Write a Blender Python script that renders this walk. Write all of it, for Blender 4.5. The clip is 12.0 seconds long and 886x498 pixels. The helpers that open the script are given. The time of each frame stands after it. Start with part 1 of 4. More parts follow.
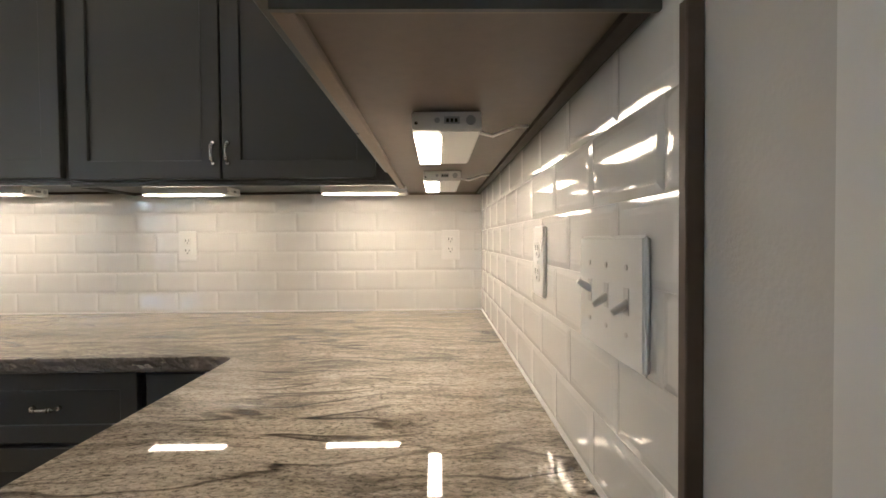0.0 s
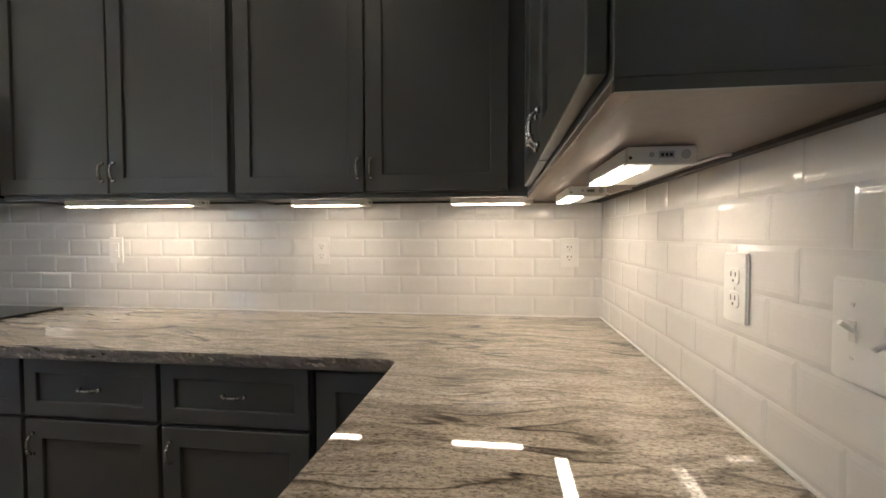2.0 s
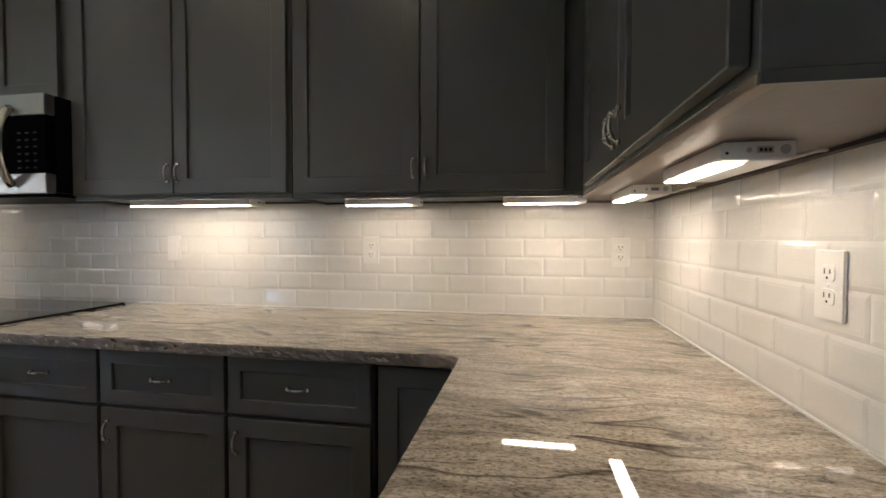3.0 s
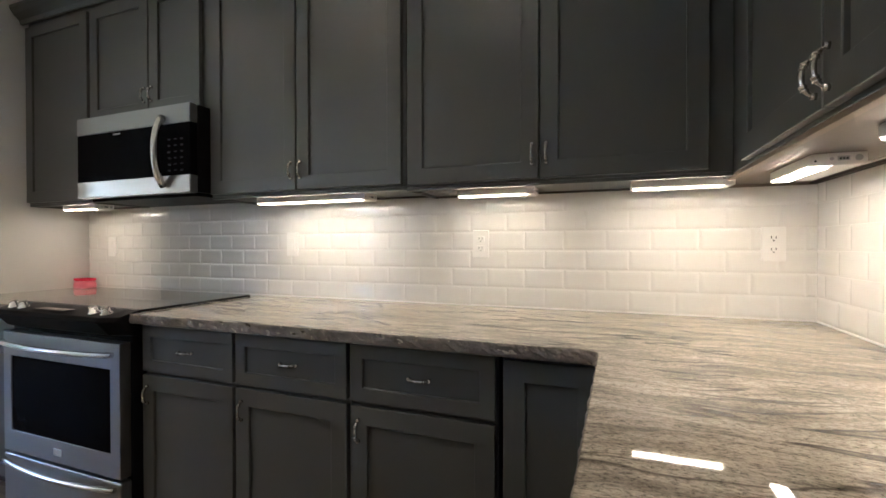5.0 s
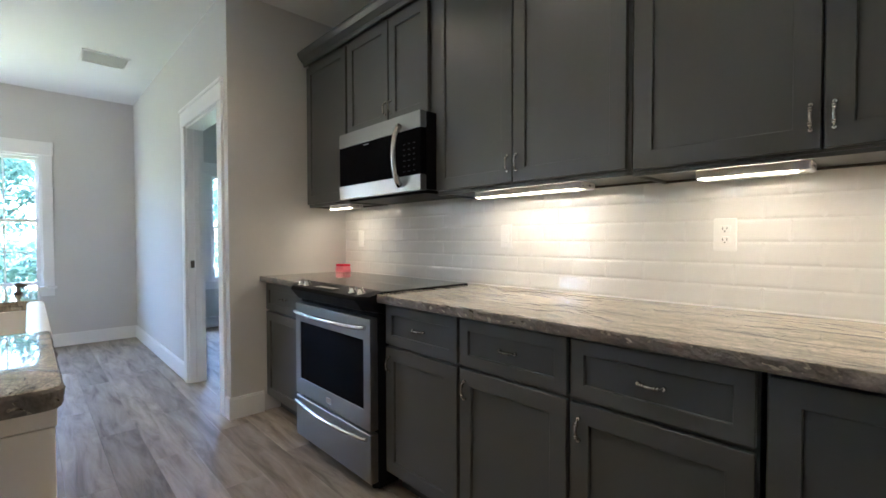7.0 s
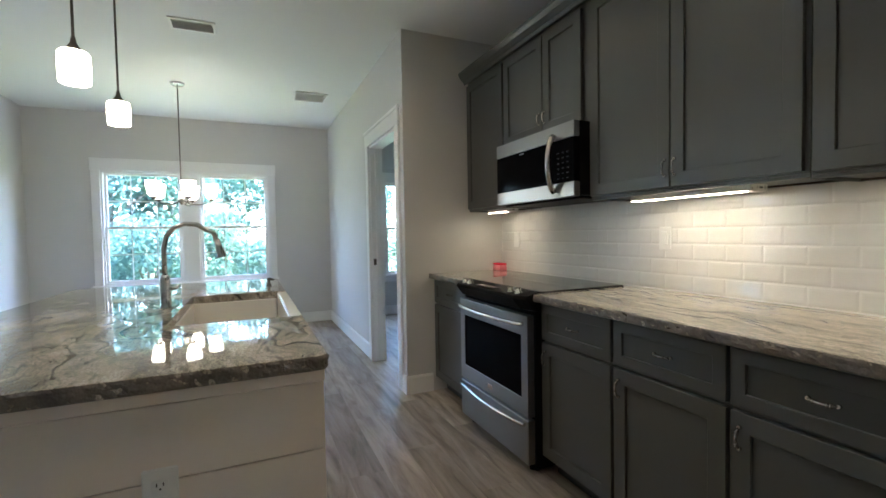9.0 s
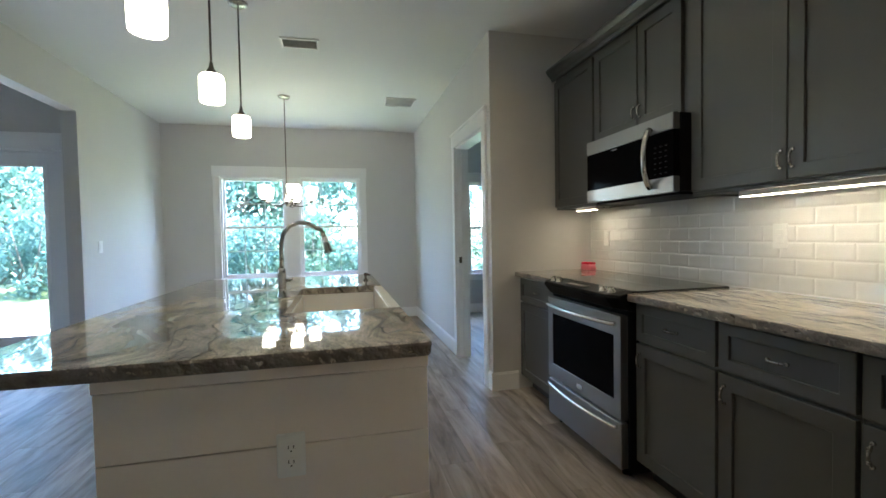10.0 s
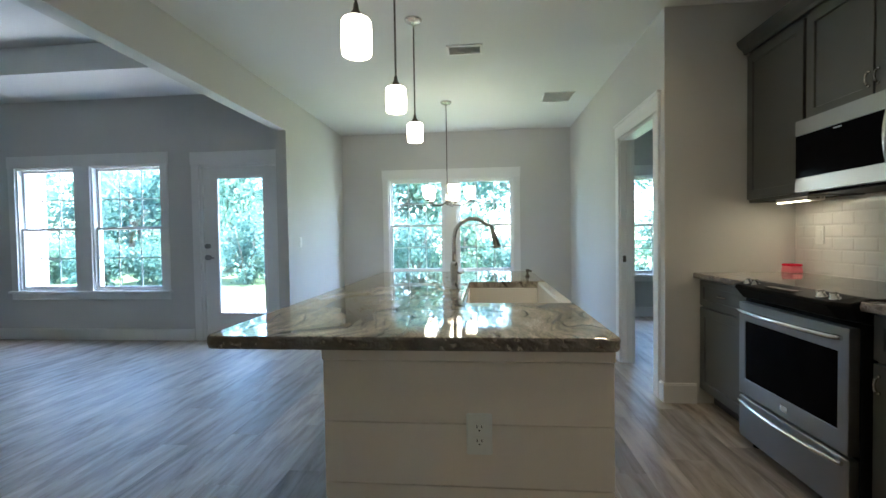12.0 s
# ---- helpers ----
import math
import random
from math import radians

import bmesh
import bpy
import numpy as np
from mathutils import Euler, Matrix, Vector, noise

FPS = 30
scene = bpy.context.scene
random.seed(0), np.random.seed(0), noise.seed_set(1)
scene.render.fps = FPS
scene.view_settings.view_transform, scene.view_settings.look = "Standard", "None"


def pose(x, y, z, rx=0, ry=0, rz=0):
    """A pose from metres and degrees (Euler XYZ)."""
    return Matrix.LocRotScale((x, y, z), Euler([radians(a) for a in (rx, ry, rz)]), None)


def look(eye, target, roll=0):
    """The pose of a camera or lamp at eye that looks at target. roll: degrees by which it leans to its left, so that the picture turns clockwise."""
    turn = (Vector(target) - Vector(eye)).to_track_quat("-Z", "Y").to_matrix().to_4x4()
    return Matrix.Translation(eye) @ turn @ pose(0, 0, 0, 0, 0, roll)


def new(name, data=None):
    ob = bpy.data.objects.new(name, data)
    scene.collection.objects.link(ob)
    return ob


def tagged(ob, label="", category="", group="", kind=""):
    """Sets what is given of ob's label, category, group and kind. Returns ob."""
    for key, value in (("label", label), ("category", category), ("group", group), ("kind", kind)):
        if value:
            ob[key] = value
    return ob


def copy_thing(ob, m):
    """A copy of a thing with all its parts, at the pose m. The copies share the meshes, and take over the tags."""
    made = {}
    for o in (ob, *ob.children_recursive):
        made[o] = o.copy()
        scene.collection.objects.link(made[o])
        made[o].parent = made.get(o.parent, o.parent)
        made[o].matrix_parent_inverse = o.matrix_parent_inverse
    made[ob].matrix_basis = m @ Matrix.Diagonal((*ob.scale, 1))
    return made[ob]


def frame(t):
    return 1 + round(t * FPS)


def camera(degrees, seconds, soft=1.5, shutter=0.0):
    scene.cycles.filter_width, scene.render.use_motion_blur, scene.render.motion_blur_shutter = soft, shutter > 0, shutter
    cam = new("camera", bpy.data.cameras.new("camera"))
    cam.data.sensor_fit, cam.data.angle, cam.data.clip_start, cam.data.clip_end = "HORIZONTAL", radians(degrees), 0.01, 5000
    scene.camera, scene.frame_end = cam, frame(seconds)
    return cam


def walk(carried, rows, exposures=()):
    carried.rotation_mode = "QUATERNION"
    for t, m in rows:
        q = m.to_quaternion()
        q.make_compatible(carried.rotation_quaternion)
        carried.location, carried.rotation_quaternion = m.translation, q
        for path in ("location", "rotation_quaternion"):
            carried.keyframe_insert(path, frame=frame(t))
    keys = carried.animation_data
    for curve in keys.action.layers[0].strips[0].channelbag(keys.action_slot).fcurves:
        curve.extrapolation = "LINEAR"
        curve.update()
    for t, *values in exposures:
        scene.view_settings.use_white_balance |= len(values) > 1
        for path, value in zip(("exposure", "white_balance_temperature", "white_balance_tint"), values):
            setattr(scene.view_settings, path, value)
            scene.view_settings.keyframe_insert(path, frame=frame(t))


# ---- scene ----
PATH = [
    (0, (-0.222, -1.72, 1.19), (-0.194, 0.28, 1.147), -0.5),
    (0.5, (-0.273, -1.729, 1.201), (-0.284, 0.271, 1.158), -0.2),
    (1, (-0.327, -1.744, 1.216), (-0.418, 0.253, 1.171), -0.1),
    (1.5, (-0.385, -1.759, 1.235), (-0.564, 0.232, 1.173), -0.1),
    (2, (-0.445, -1.781, 1.242), (-0.697, 0.202, 1.176), -0.1),
    (2.5, (-0.504, -1.806, 1.241), (-0.814, 0.168, 1.177), 0.1),
    (4.5, (-0.651, -1.818, 1.172), (-1.201, 0.105, 1.161), -0.2),
    (5, (-0.686, -1.779, 1.168), (-1.394, 0.092, 1.151), -0.1),
    (5.5, (-0.722, -1.772, 1.183), (-1.635, 0.008, 1.145), -0.1),
    (6, (-0.748, -1.752, 1.167), (-1.905, -0.121, 1.127), 0.0),
    (6.5, (-0.756, -1.755, 1.16), (-2.091, -0.266, 1.118), -0.0),
    (7, (-0.753, -1.787, 1.16), (-2.203, -0.41, 1.114), -0.1),
    (9, (-0.592, -1.924, 1.215), (-2.42, -1.116, 1.147), -1.0),
    (9.5, (-0.573, -1.961, 1.209), (-2.468, -1.326, 1.146), -1.0),
    (10, (-0.553, -1.992, 1.206), (-2.498, -1.527, 1.143), -1.0),
    (10.5, (-0.552, -2.021, 1.198), (-2.526, -1.707, 1.137), -1.1),
    (11, (-0.55, -2.054, 1.189), (-2.542, -1.889, 1.131), -1.0),
    (11.5, (-0.554, -2.081, 1.187), (-2.553, -2.088, 1.13), -1.0),
    (12, (-0.538, -2.104, 1.189), (-2.528, -2.293, 1.133), -0.9),
]
cam = camera(90.7, 12.0, soft=1.6)
walk(cam, [(row[0], look(*row[1:])) for row in PATH], [(0.0, 4.78, 5500, 15), (3.0, 4.72, 5450, 15), (5.0, 5.08, 5300, 14), (7.0, 5.26, 5300, 12), (9.0, 4.90, 5400, 8), (12.0, 4.72, 5500, 3)])

# ---- world and sun ----
world = bpy.data.worlds.new("world")
scene.world = world
world.use_nodes = True
wn = world.node_tree.nodes
sky = wn.new("ShaderNodeTexSky")
sky.sky_type, sky.sun_disc = "NISHITA", False
sky.sun_elevation, sky.sun_rotation = radians(60.5), radians(355)
wn["Background"].inputs[1].default_value = 0.15
world.node_tree.links.new(sky.outputs[0], wn["Background"].inputs[0])
sun = new("sun", bpy.data.lights.new("sun", "SUN"))
sun.data.energy, sun.data.angle, sun.data.color = 2.6, radians(0.5), (1.0, 0.97, 0.93)
sun.matrix_world = look((-0.4, 4.5, 8.0), (0, 0, 0))

# ---- levels and lines of the plan ----
CEIL, COUNTER, UPPER = 2.74, 0.914, 1.368
RW = -0.04  # face of the side wall
STUB_X, HALL_Y, FAR_X, DIN_Y, LIV_X = -3.717, -0.855, -7.04, -4.235, -5.42


# ---- materials ----
def material(name, color, rough=0.5, metal=0.0, var=0.08, scale=6.0, fine=90.0, bump=0.03, coat=0.0, spec=0.5):
    m = bpy.data.materials.new(name)
    m.use_nodes = True
    nt = m.node_tree
    b = nt.nodes["Principled BSDF"]
    b.inputs["Metallic"].default_value = metal
    b.inputs["Coat Weight"].default_value = coat
    b.inputs["Specular IOR Level"].default_value = spec
    tc = nt.nodes.new("ShaderNodeTexCoord")
    big = nt.nodes.new("ShaderNodeTexNoise")
    big.inputs["Scale"].default_value, big.inputs["Detail"].default_value = scale, 5
    small = nt.nodes.new("ShaderNodeTexNoise")
    small.inputs["Scale"].default_value, small.inputs["Detail"].default_value = fine, 3
    for n in (big, small):
        nt.links.new(tc.outputs["Object"], n.inputs["Vector"])
    add = nt.nodes.new("ShaderNodeMath")
    add.operation = "MULTIPLY_ADD"
    nt.links.new(small.outputs[0], add.inputs[0])
    add.inputs[1].default_value = 0.35
    nt.links.new(big.outputs[0], add.inputs[2])
    ramp = nt.nodes.new("ShaderNodeValToRGB")
    e = ramp.color_ramp.elements
    e[0].position, e[1].position = 0.4, 0.95
    e[0].color = (*[c * (1 - var) for c in color], 1)
    e[1].color = (*[min(1, c * (1 + var)) for c in color], 1)
    nt.links.new(add.outputs[0], ramp.inputs[0])
    nt.links.new(ramp.outputs[0], b.inputs["Base Color"])
    mr = nt.nodes.new("ShaderNodeMapRange")
    mr.inputs["To Min"].default_value, mr.inputs["To Max"].default_value = rough * 0.8, min(1, rough * 1.2)
    nt.links.new(big.outputs[0], mr.inputs["Value"])
    nt.links.new(mr.outputs[0], b.inputs["Roughness"])
    if bump:
        bp = nt.nodes.new("ShaderNodeBump")
        bp.inputs["Strength"].default_value, bp.inputs["Distance"].default_value = bump, 0.01
        nt.links.new(small.outputs[0], bp.inputs["Height"])
        nt.links.new(bp.outputs[0], b.inputs["Normal"])
    return m


def glow(name, color, strength):
    m = bpy.data.materials.new(name)
    m.use_nodes = True
    b = m.node_tree.nodes["Principled BSDF"]
    b.inputs["Base Color"].default_value = (0.8, 0.8, 0.8, 1)
    b.inputs["Emission Color"].default_value = (*color, 1)
    b.inputs["Emission Strength"].default_value = strength
    return m


def granite(name, stretch, light, mid, dark, turn, swirl):
    """Polished stone: flowing thin veins that come and go over a tan ground with fine dark and pale grains."""
    m = bpy.data.materials.new(name)
    m.use_nodes = True
    nt = m.node_tree
    L = nt.links.new
    b = nt.nodes["Principled BSDF"]
    b.inputs["Roughness"].default_value = 0.03
    tc = nt.nodes.new("ShaderNodeTexCoord")

    def noise_of(vector, scale, detail, rough, distort=0.0):
        n = nt.nodes.new("ShaderNodeTexNoise")
        n.inputs["Scale"].default_value, n.inputs["Detail"].default_value = scale, detail
        n.inputs["Roughness"].default_value, n.inputs["Distortion"].default_value = rough, distort
        L(vector, n.inputs["Vector"])
        return n

    def ramp_of(value, stops):
        c = nt.nodes.new("ShaderNodeValToRGB")
        e = c.color_ramp.elements
        e[0].position, e[1].position = stops[0][0], stops[-1][0]
        e[0].color, e[1].color = (*stops[0][1], 1), (*stops[-1][1], 1)
        for at, col in stops[1:-1]:
            e.new(at).color = (*col, 1)
        L(value, c.inputs[0])
        return c.outputs[0]

    def blend(mode, factor, a, c):
        mx = nt.nodes.new("ShaderNodeMix")
        mx.data_type, mx.blend_type = "RGBA", mode
        if isinstance(factor, float):
            mx.inputs["Factor"].default_value = factor
        else:
            L(factor, mx.inputs["Factor"])
        for value, socket in ((a, mx.inputs["A"]), (c, mx.inputs["B"])):
            if isinstance(value, tuple):
                socket.default_value = (*value, 1)
            else:
                L(value, socket)
        return mx.outputs["Result"]

    warp = noise_of(tc.outputs["Object"], 1.7, 3, 0.5)
    bend = nt.nodes.new("ShaderNodeVectorMath")
    bend.operation = "MULTIPLY_ADD"
    L(warp.outputs["Color"], bend.inputs[0])
    bend.inputs[1].default_value = (swirl, swirl, 0.0)
    L(tc.outputs["Object"], bend.inputs[2])
    mp = nt.nodes.new("ShaderNodeMapping")
    mp.inputs["Rotation"].default_value = (0, 0, radians(turn))
    mp.inputs["Scale"].default_value = stretch
    L(bend.outputs[0], mp.inputs["Vector"])
    flow = mp.outputs[0]
    ground = ramp_of(noise_of(flow, 1.3, 6, 0.62).outputs[0], [(0.30, dark), (0.45, mid), (0.66, light)])
    # thin long veins, fading in and out
    white, ink = (1, 1, 1), (0.20, 0.185, 0.18)
    fade = ramp_of(noise_of(tc.outputs["Object"], 2.6, 2, 0.5).outputs[0], [(0.34, (0.1, 0.1, 0.1)), (0.54, (1, 1, 1))])
    vein = ramp_of(noise_of(flow, 1.5, 2.5, 0.45).outputs[0], [(0.476, white), (0.496, ink), (0.504, ink), (0.516, white)])
    col = blend("MULTIPLY", fade, ground, vein)
    vein = ramp_of(noise_of(flow, 3.2, 3, 0.5).outputs[0], [(0.432, white), (0.442, (0.30, 0.285, 0.27)), (0.452, white)])
    col = blend("MULTIPLY", 0.75, col, vein)
    streak = ramp_of(noise_of(flow, 6.0, 5, 0.68).outputs[0], [(0.36, (0.48, 0.465, 0.45)), (0.56, (1.1, 1.09, 1.07))])
    col = blend("MULTIPLY", 0.8, col, streak)
    # grains
    fine = nt.nodes.new("ShaderNodeMapping")
    fine.inputs["Rotation"].default_value = (0, 0, radians(turn))
    fine.inputs["Scale"].default_value = (110, 215, 160)
    L(tc.outputs["Object"], fine.inputs["Vector"])
    grain = ramp_of(noise_of(fine.outputs[0], 1.0, 4, 0.8, 0.5).outputs[0], [(0.37, (0.22, 0.21, 0.20)), (0.46, (0.85, 0.84, 0.83)), (0.62, (1.38, 1.36, 1.32))])
    col = blend("MULTIPLY", 0.85, col, grain)
    L(col, b.inputs["Base Color"])
    return m


def plank_material():
    m = bpy.data.materials.new("vinyl_plank")
    m.use_nodes = True
    nt = m.node_tree
    L = nt.links.new
    b = nt.nodes["Principled BSDF"]
    tc = nt.nodes.new("ShaderNodeTexCoord")
    info = nt.nodes.new("ShaderNodeObjectInfo")
    geo = nt.nodes.new("ShaderNodeNewGeometry")
    mp = nt.nodes.new("ShaderNodeMapping")
    mp.inputs["Scale"].default_value = (1.3, 9.0, 1.0)
    L(geo.outputs["Position"], mp.inputs["Vector"])
    addv = nt.nodes.new("ShaderNodeVectorMath")
    addv.operation = "MULTIPLY_ADD"
    L(info.outputs["Random"], addv.inputs[0])
    addv.inputs[1].default_value = (31, 17, 5)
    L(mp.outputs[0], addv.inputs[2])
    grain = nt.nodes.new("ShaderNodeTexNoise")
    grain.inputs["Scale"].default_value, grain.inputs["Detail"].default_value, grain.inputs["Roughness"].default_value = 1.6, 8, 0.62
    grain.inputs["Distortion"].default_value = 0.6
    L(addv.outputs[0], grain.inputs["Vector"])
    ramp = nt.nodes.new("ShaderNodeValToRGB")
    e = ramp.color_ramp.elements
    e[0].position, e[0].color = 0.30, (0.17, 0.143, 0.116, 1)
    e[1].position, e[1].color = 0.7, (0.47, 0.41, 0.35, 1)
    k = e.new(0.5)
    k.color = (0.34, 0.292, 0.242, 1)
    L(grain.outputs[0], ramp.inputs[0])
    hsv = nt.nodes.new("ShaderNodeHueSaturation")
    mr = nt.nodes.new("ShaderNodeMapRange")
    mr.inputs["To Min"].default_value, mr.inputs["To Max"].default_value = 0.78, 1.15
    L(info.outputs["Random"], mr.inputs["Value"])
    L(mr.outputs[0], hsv.inputs["Value"])
    L(ramp.outputs[0], hsv.inputs["Color"])
    L(hsv.outputs[0], b.inputs["Base Color"])
    b.inputs["Roughness"].default_value, b.inputs["Specular IOR Level"].default_value = 0.48, 0.18
    bp = nt.nodes.new("ShaderNodeBump")
    bp.inputs["Strength"].default_value, bp.inputs["Distance"].default_value = 0.12, 0.004
    L(grain.outputs[0], bp.inputs["Height"])
    L(bp.outputs[0], b.inputs["Normal"])
    return m


def glass_material():
    m = bpy.data.materials.new("window_glass")
    m.use_nodes = True
    nt = m.node_tree
    for n in list(nt.nodes):
        nt.nodes.remove(n)
    out = nt.nodes.new("ShaderNodeOutputMaterial")
    tr = nt.nodes.new("ShaderNodeBsdfTransparent")
    gl = nt.nodes.new("ShaderNodeBsdfGlossy")
    gl.inputs["Roughness"].default_value = 0.02
    mx = nt.nodes.new("ShaderNodeMixShader")
    mx.inputs[0].default_value = 0.06
    nt.links.new(tr.outputs[0], mx.inputs[1])
    nt.links.new(gl.outputs[0], mx.inputs[2])
    nt.links.new(mx.outputs[0], out.inputs["Surface"])
    return m


def leaf_material(name, dark, light):
    m = bpy.data.materials.new(name)
    m.use_nodes = True
    nt = m.node_tree
    b = nt.nodes["Principled BSDF"]
    geo = nt.nodes.new("ShaderNodeNewGeometry")
    ramp = nt.nodes.new("ShaderNodeValToRGB")
    ramp.color_ramp.elements[0].color, ramp.color_ramp.elements[1].color = (*dark, 1), (*light, 1)
    nt.links.new(geo.outputs["Random Per Island"], ramp.inputs[0])
    nt.links.new(ramp.outputs[0], b.inputs["Base Color"])
    b.inputs["Roughness"].default_value = 0.55
    tl = nt.nodes.new("ShaderNodeBsdfTranslucent")
    nt.links.new(ramp.outputs[0], tl.inputs["Color"])
    mx = nt.nodes.new("ShaderNodeMixShader")
    mx.inputs[0].default_value = 0.55
    nt.links.new(b.outputs[0], mx.inputs[1])
    nt.links.new(tl.outputs[0], mx.inputs[2])
    nt.links.new(mx.outputs[0], nt.nodes["Material Output"].inputs["Surface"])
    return m


WALL = material("wall_paint", (0.60, 0.585, 0.56), 0.6, var=0.03, scale=1.5, fine=260, bump=0.06)
CEILING = material("ceiling_paint", (0.76, 0.76, 0.74), 0.8, var=0.02, scale=1.2, fine=220, bump=0.05)
TRIM = material("trim_paint", (0.80, 0.79, 0.77), 0.32, var=0.03, scale=3, fine=60, bump=0.015)
CAB = material("grey_cabinet_paint", (0.077, 0.079, 0.075), 0.33, var=0.07, scale=2.5, fine=130, bump=0.02)
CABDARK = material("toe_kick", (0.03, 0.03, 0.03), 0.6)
BIRCH = material("cabinet_underside", (0.125, 0.096, 0.076), 0.45, var=0.2, scale=5, fine=50)
# near-black rail: the shade along the wall is put into its colour
BACKRAIL = material("shaded_rail", (0.035, 0.028, 0.023), 0.6, var=0.2)
BIRCHEDGE = material("raw_rail", (0.22, 0.17, 0.13), 0.55, var=0.15, scale=9, fine=60)
NICKEL = material("satin_nickel", (0.60, 0.575, 0.54), 0.22, 1.0, var=0.04)
STEEL = material("brushed_steel", (0.31, 0.305, 0.30), 0.3, 1.0, var=0.05, scale=3, fine=200)
CHROME = material("polished_steel", (0.75, 0.74, 0.72), 0.12, 1.0, var=0.03)
BRONZE = material("aged_bronze", (0.10, 0.085, 0.07), 0.38, 0.8)
BLACK = material("black_enamel", (0.010, 0.010, 0.011), 0.3, var=0.2, spec=0.06)
BLACKGLASS = material("black_glass", (0.008, 0.008, 0.009), 0.05, var=0.2, bump=0)
OVENGLASS = material("dark_oven_glass", (0.004, 0.004, 0.005), 0.10, var=0.2, bump=0, spec=0.04)
for m in (OVENGLASS, BLACK):
    m.node_tree.nodes["Principled BSDF"].inputs["IOR"].default_value = 1.2
TILE = material("white_tile", (0.78, 0.765, 0.73), 0.07, var=0.03, scale=5, fine=14, bump=0.006)
GROUT = material("white_grout", (0.78, 0.765, 0.73), 0.8, var=0.05)
PLASTIC = material("white_plastic", (0.83, 0.82, 0.79), 0.3, var=0.02, bump=0)
GREYPLASTIC = material("grey_plastic", (0.40, 0.40, 0.40), 0.4, var=0.04)
KEYGREY = material("faint_key_print", (0.02, 0.02, 0.023), 0.3, spec=0.06)
HOUSING = material("light_housing", (0.72, 0.70, 0.67), 0.4, var=0.04)
SLOT = material("dark_slot", (0.02, 0.02, 0.02), 0.6)
BROWNEDGE = material("brown_edge_trim", (0.10, 0.07, 0.05), 0.5, var=0.2, scale=30)
SINK = material("fireclay", (0.85, 0.82, 0.77), 0.12, var=0.02, bump=0)
SHIPLAP = material("shiplap_paint", (0.82, 0.735, 0.66), 0.45, var=0.03, scale=3, fine=80)
RED = material("red_plastic", (0.75, 0.02, 0.06), 0.25, var=0.05, bump=0)
PINK = material("pink_film", (0.80, 0.20, 0.26), 0.35, var=0.1)
CONCRETE = material("patio_concrete", (0.55, 0.53, 0.5), 0.9, var=0.12, scale=2)
# white post; the lavender shade of its house side is put into the colour
POSTSHADE = material("shaded_white_post", (0.34, 0.34, 0.40), 0.6, var=0.05, scale=3)
BARK = material("bark", (0.12, 0.09, 0.07), 0.9, var=0.3, scale=12, bump=0.3)
GRASS = material("grass", (0.09, 0.12, 0.04), 0.9, var=0.4, scale=1.5, fine=30, bump=0.3)
GLASS = glass_material()
PLANK = plank_material()
STONE = granite("polished_granite", (1.2, 7.0, 5.0), (0.54, 0.495, 0.415), (0.44, 0.40, 0.335), (0.30, 0.27, 0.23), -8, 0.24)
ISLESTONE = granite("island_granite", (1.7, 4.2, 3.0), (0.60, 0.54, 0.46), (0.36, 0.32, 0.265), (0.13, 0.12, 0.10), 50, 0.42)
# broken edge of the same granite, its colour darkened for the unlit front
STONEEDGE = material("broken_edge_shaded", (0.17, 0.145, 0.125), 0.55, var=0.55, scale=14, fine=160, bump=0.4)
LED = glow("led_strip", (1.0, 0.77, 0.485), 1.58)
CAN = glow("downlight_lens", (1.0, 0.735, 0.45), 5.6)
SHADE = glow("lit_opal_glass", (1.0, 0.82, 0.56), 0.6)
LEAF_A = leaf_material("leaf_green", (0.08, 0.15, 0.105), (0.16, 0.25, 0.18))
LEAF_B = leaf_material("leaf_blue_green", (0.07, 0.135, 0.115), (0.14, 0.23, 0.195))


# ---- mesh helpers ----
def box(bm, x0, x1, y0, y1, z0, z1, bevel=0.0, seg=1):
    m = Matrix.LocRotScale(((x0 + x1) / 2, (y0 + y1) / 2, (z0 + z1) / 2), None, (abs(x1 - x0), abs(y1 - y0), abs(z1 - z0)))
    made = bmesh.ops.create_cube(bm, size=1, matrix=m)
    if bevel:
        edges = list({e for v in made["verts"] for e in v.link_edges})
        bmesh.ops.bevel(bm, geom=edges, offset=bevel, segments=seg, affect="EDGES", clamp_overlap=True)
    return bm


def cyl(bm, p0, p1, r0, r1=None, seg=20):
    a, b = Vector(p0), Vector(p1)
    turn = (b - a).to_track_quat("Z", "Y").to_matrix().to_4x4()
    made = bmesh.ops.create_cone(bm, cap_ends=True, segments=seg, radius1=r0, radius2=r0 if r1 is None else r1, depth=(b - a).length,
                                 matrix=Matrix.Translation((a + b) / 2) @ turn)
    for f in {f for v in made["verts"] for f in v.link_faces}:
        f.smooth = len(f.verts) == 4
    return bm


def tube(bm, pts, r, seg=10):
    """A round bar along pts; r is one radius or one for each point."""
    pts = [Vector(p) for p in pts]
    rs = r if isinstance(r, (list, tuple)) else [r] * len(pts)
    rings, up = [], None
    for i, p in enumerate(pts):
        d = (pts[min(i + 1, len(pts) - 1)] - pts[max(i - 1, 0)]).normalized()
        if up is None:
            up = d.orthogonal().normalized()
        up = (up - d * up.dot(d)).normalized()
        side = d.cross(up)
        rings.append([bm.verts.new(p + (up * math.cos(a) + side * math.sin(a)) * rs[i]) for a in (2 * math.pi * k / seg for k in range(seg))])
    for a, b in zip(rings, rings[1:]):
        for k in range(seg):
            bm.faces.new((a[k], a[(k + 1) % seg], b[(k + 1) % seg], b[k])).smooth = True
    bm.faces.new(rings[0][::-1])
    bm.faces.new(rings[-1])
    return bm


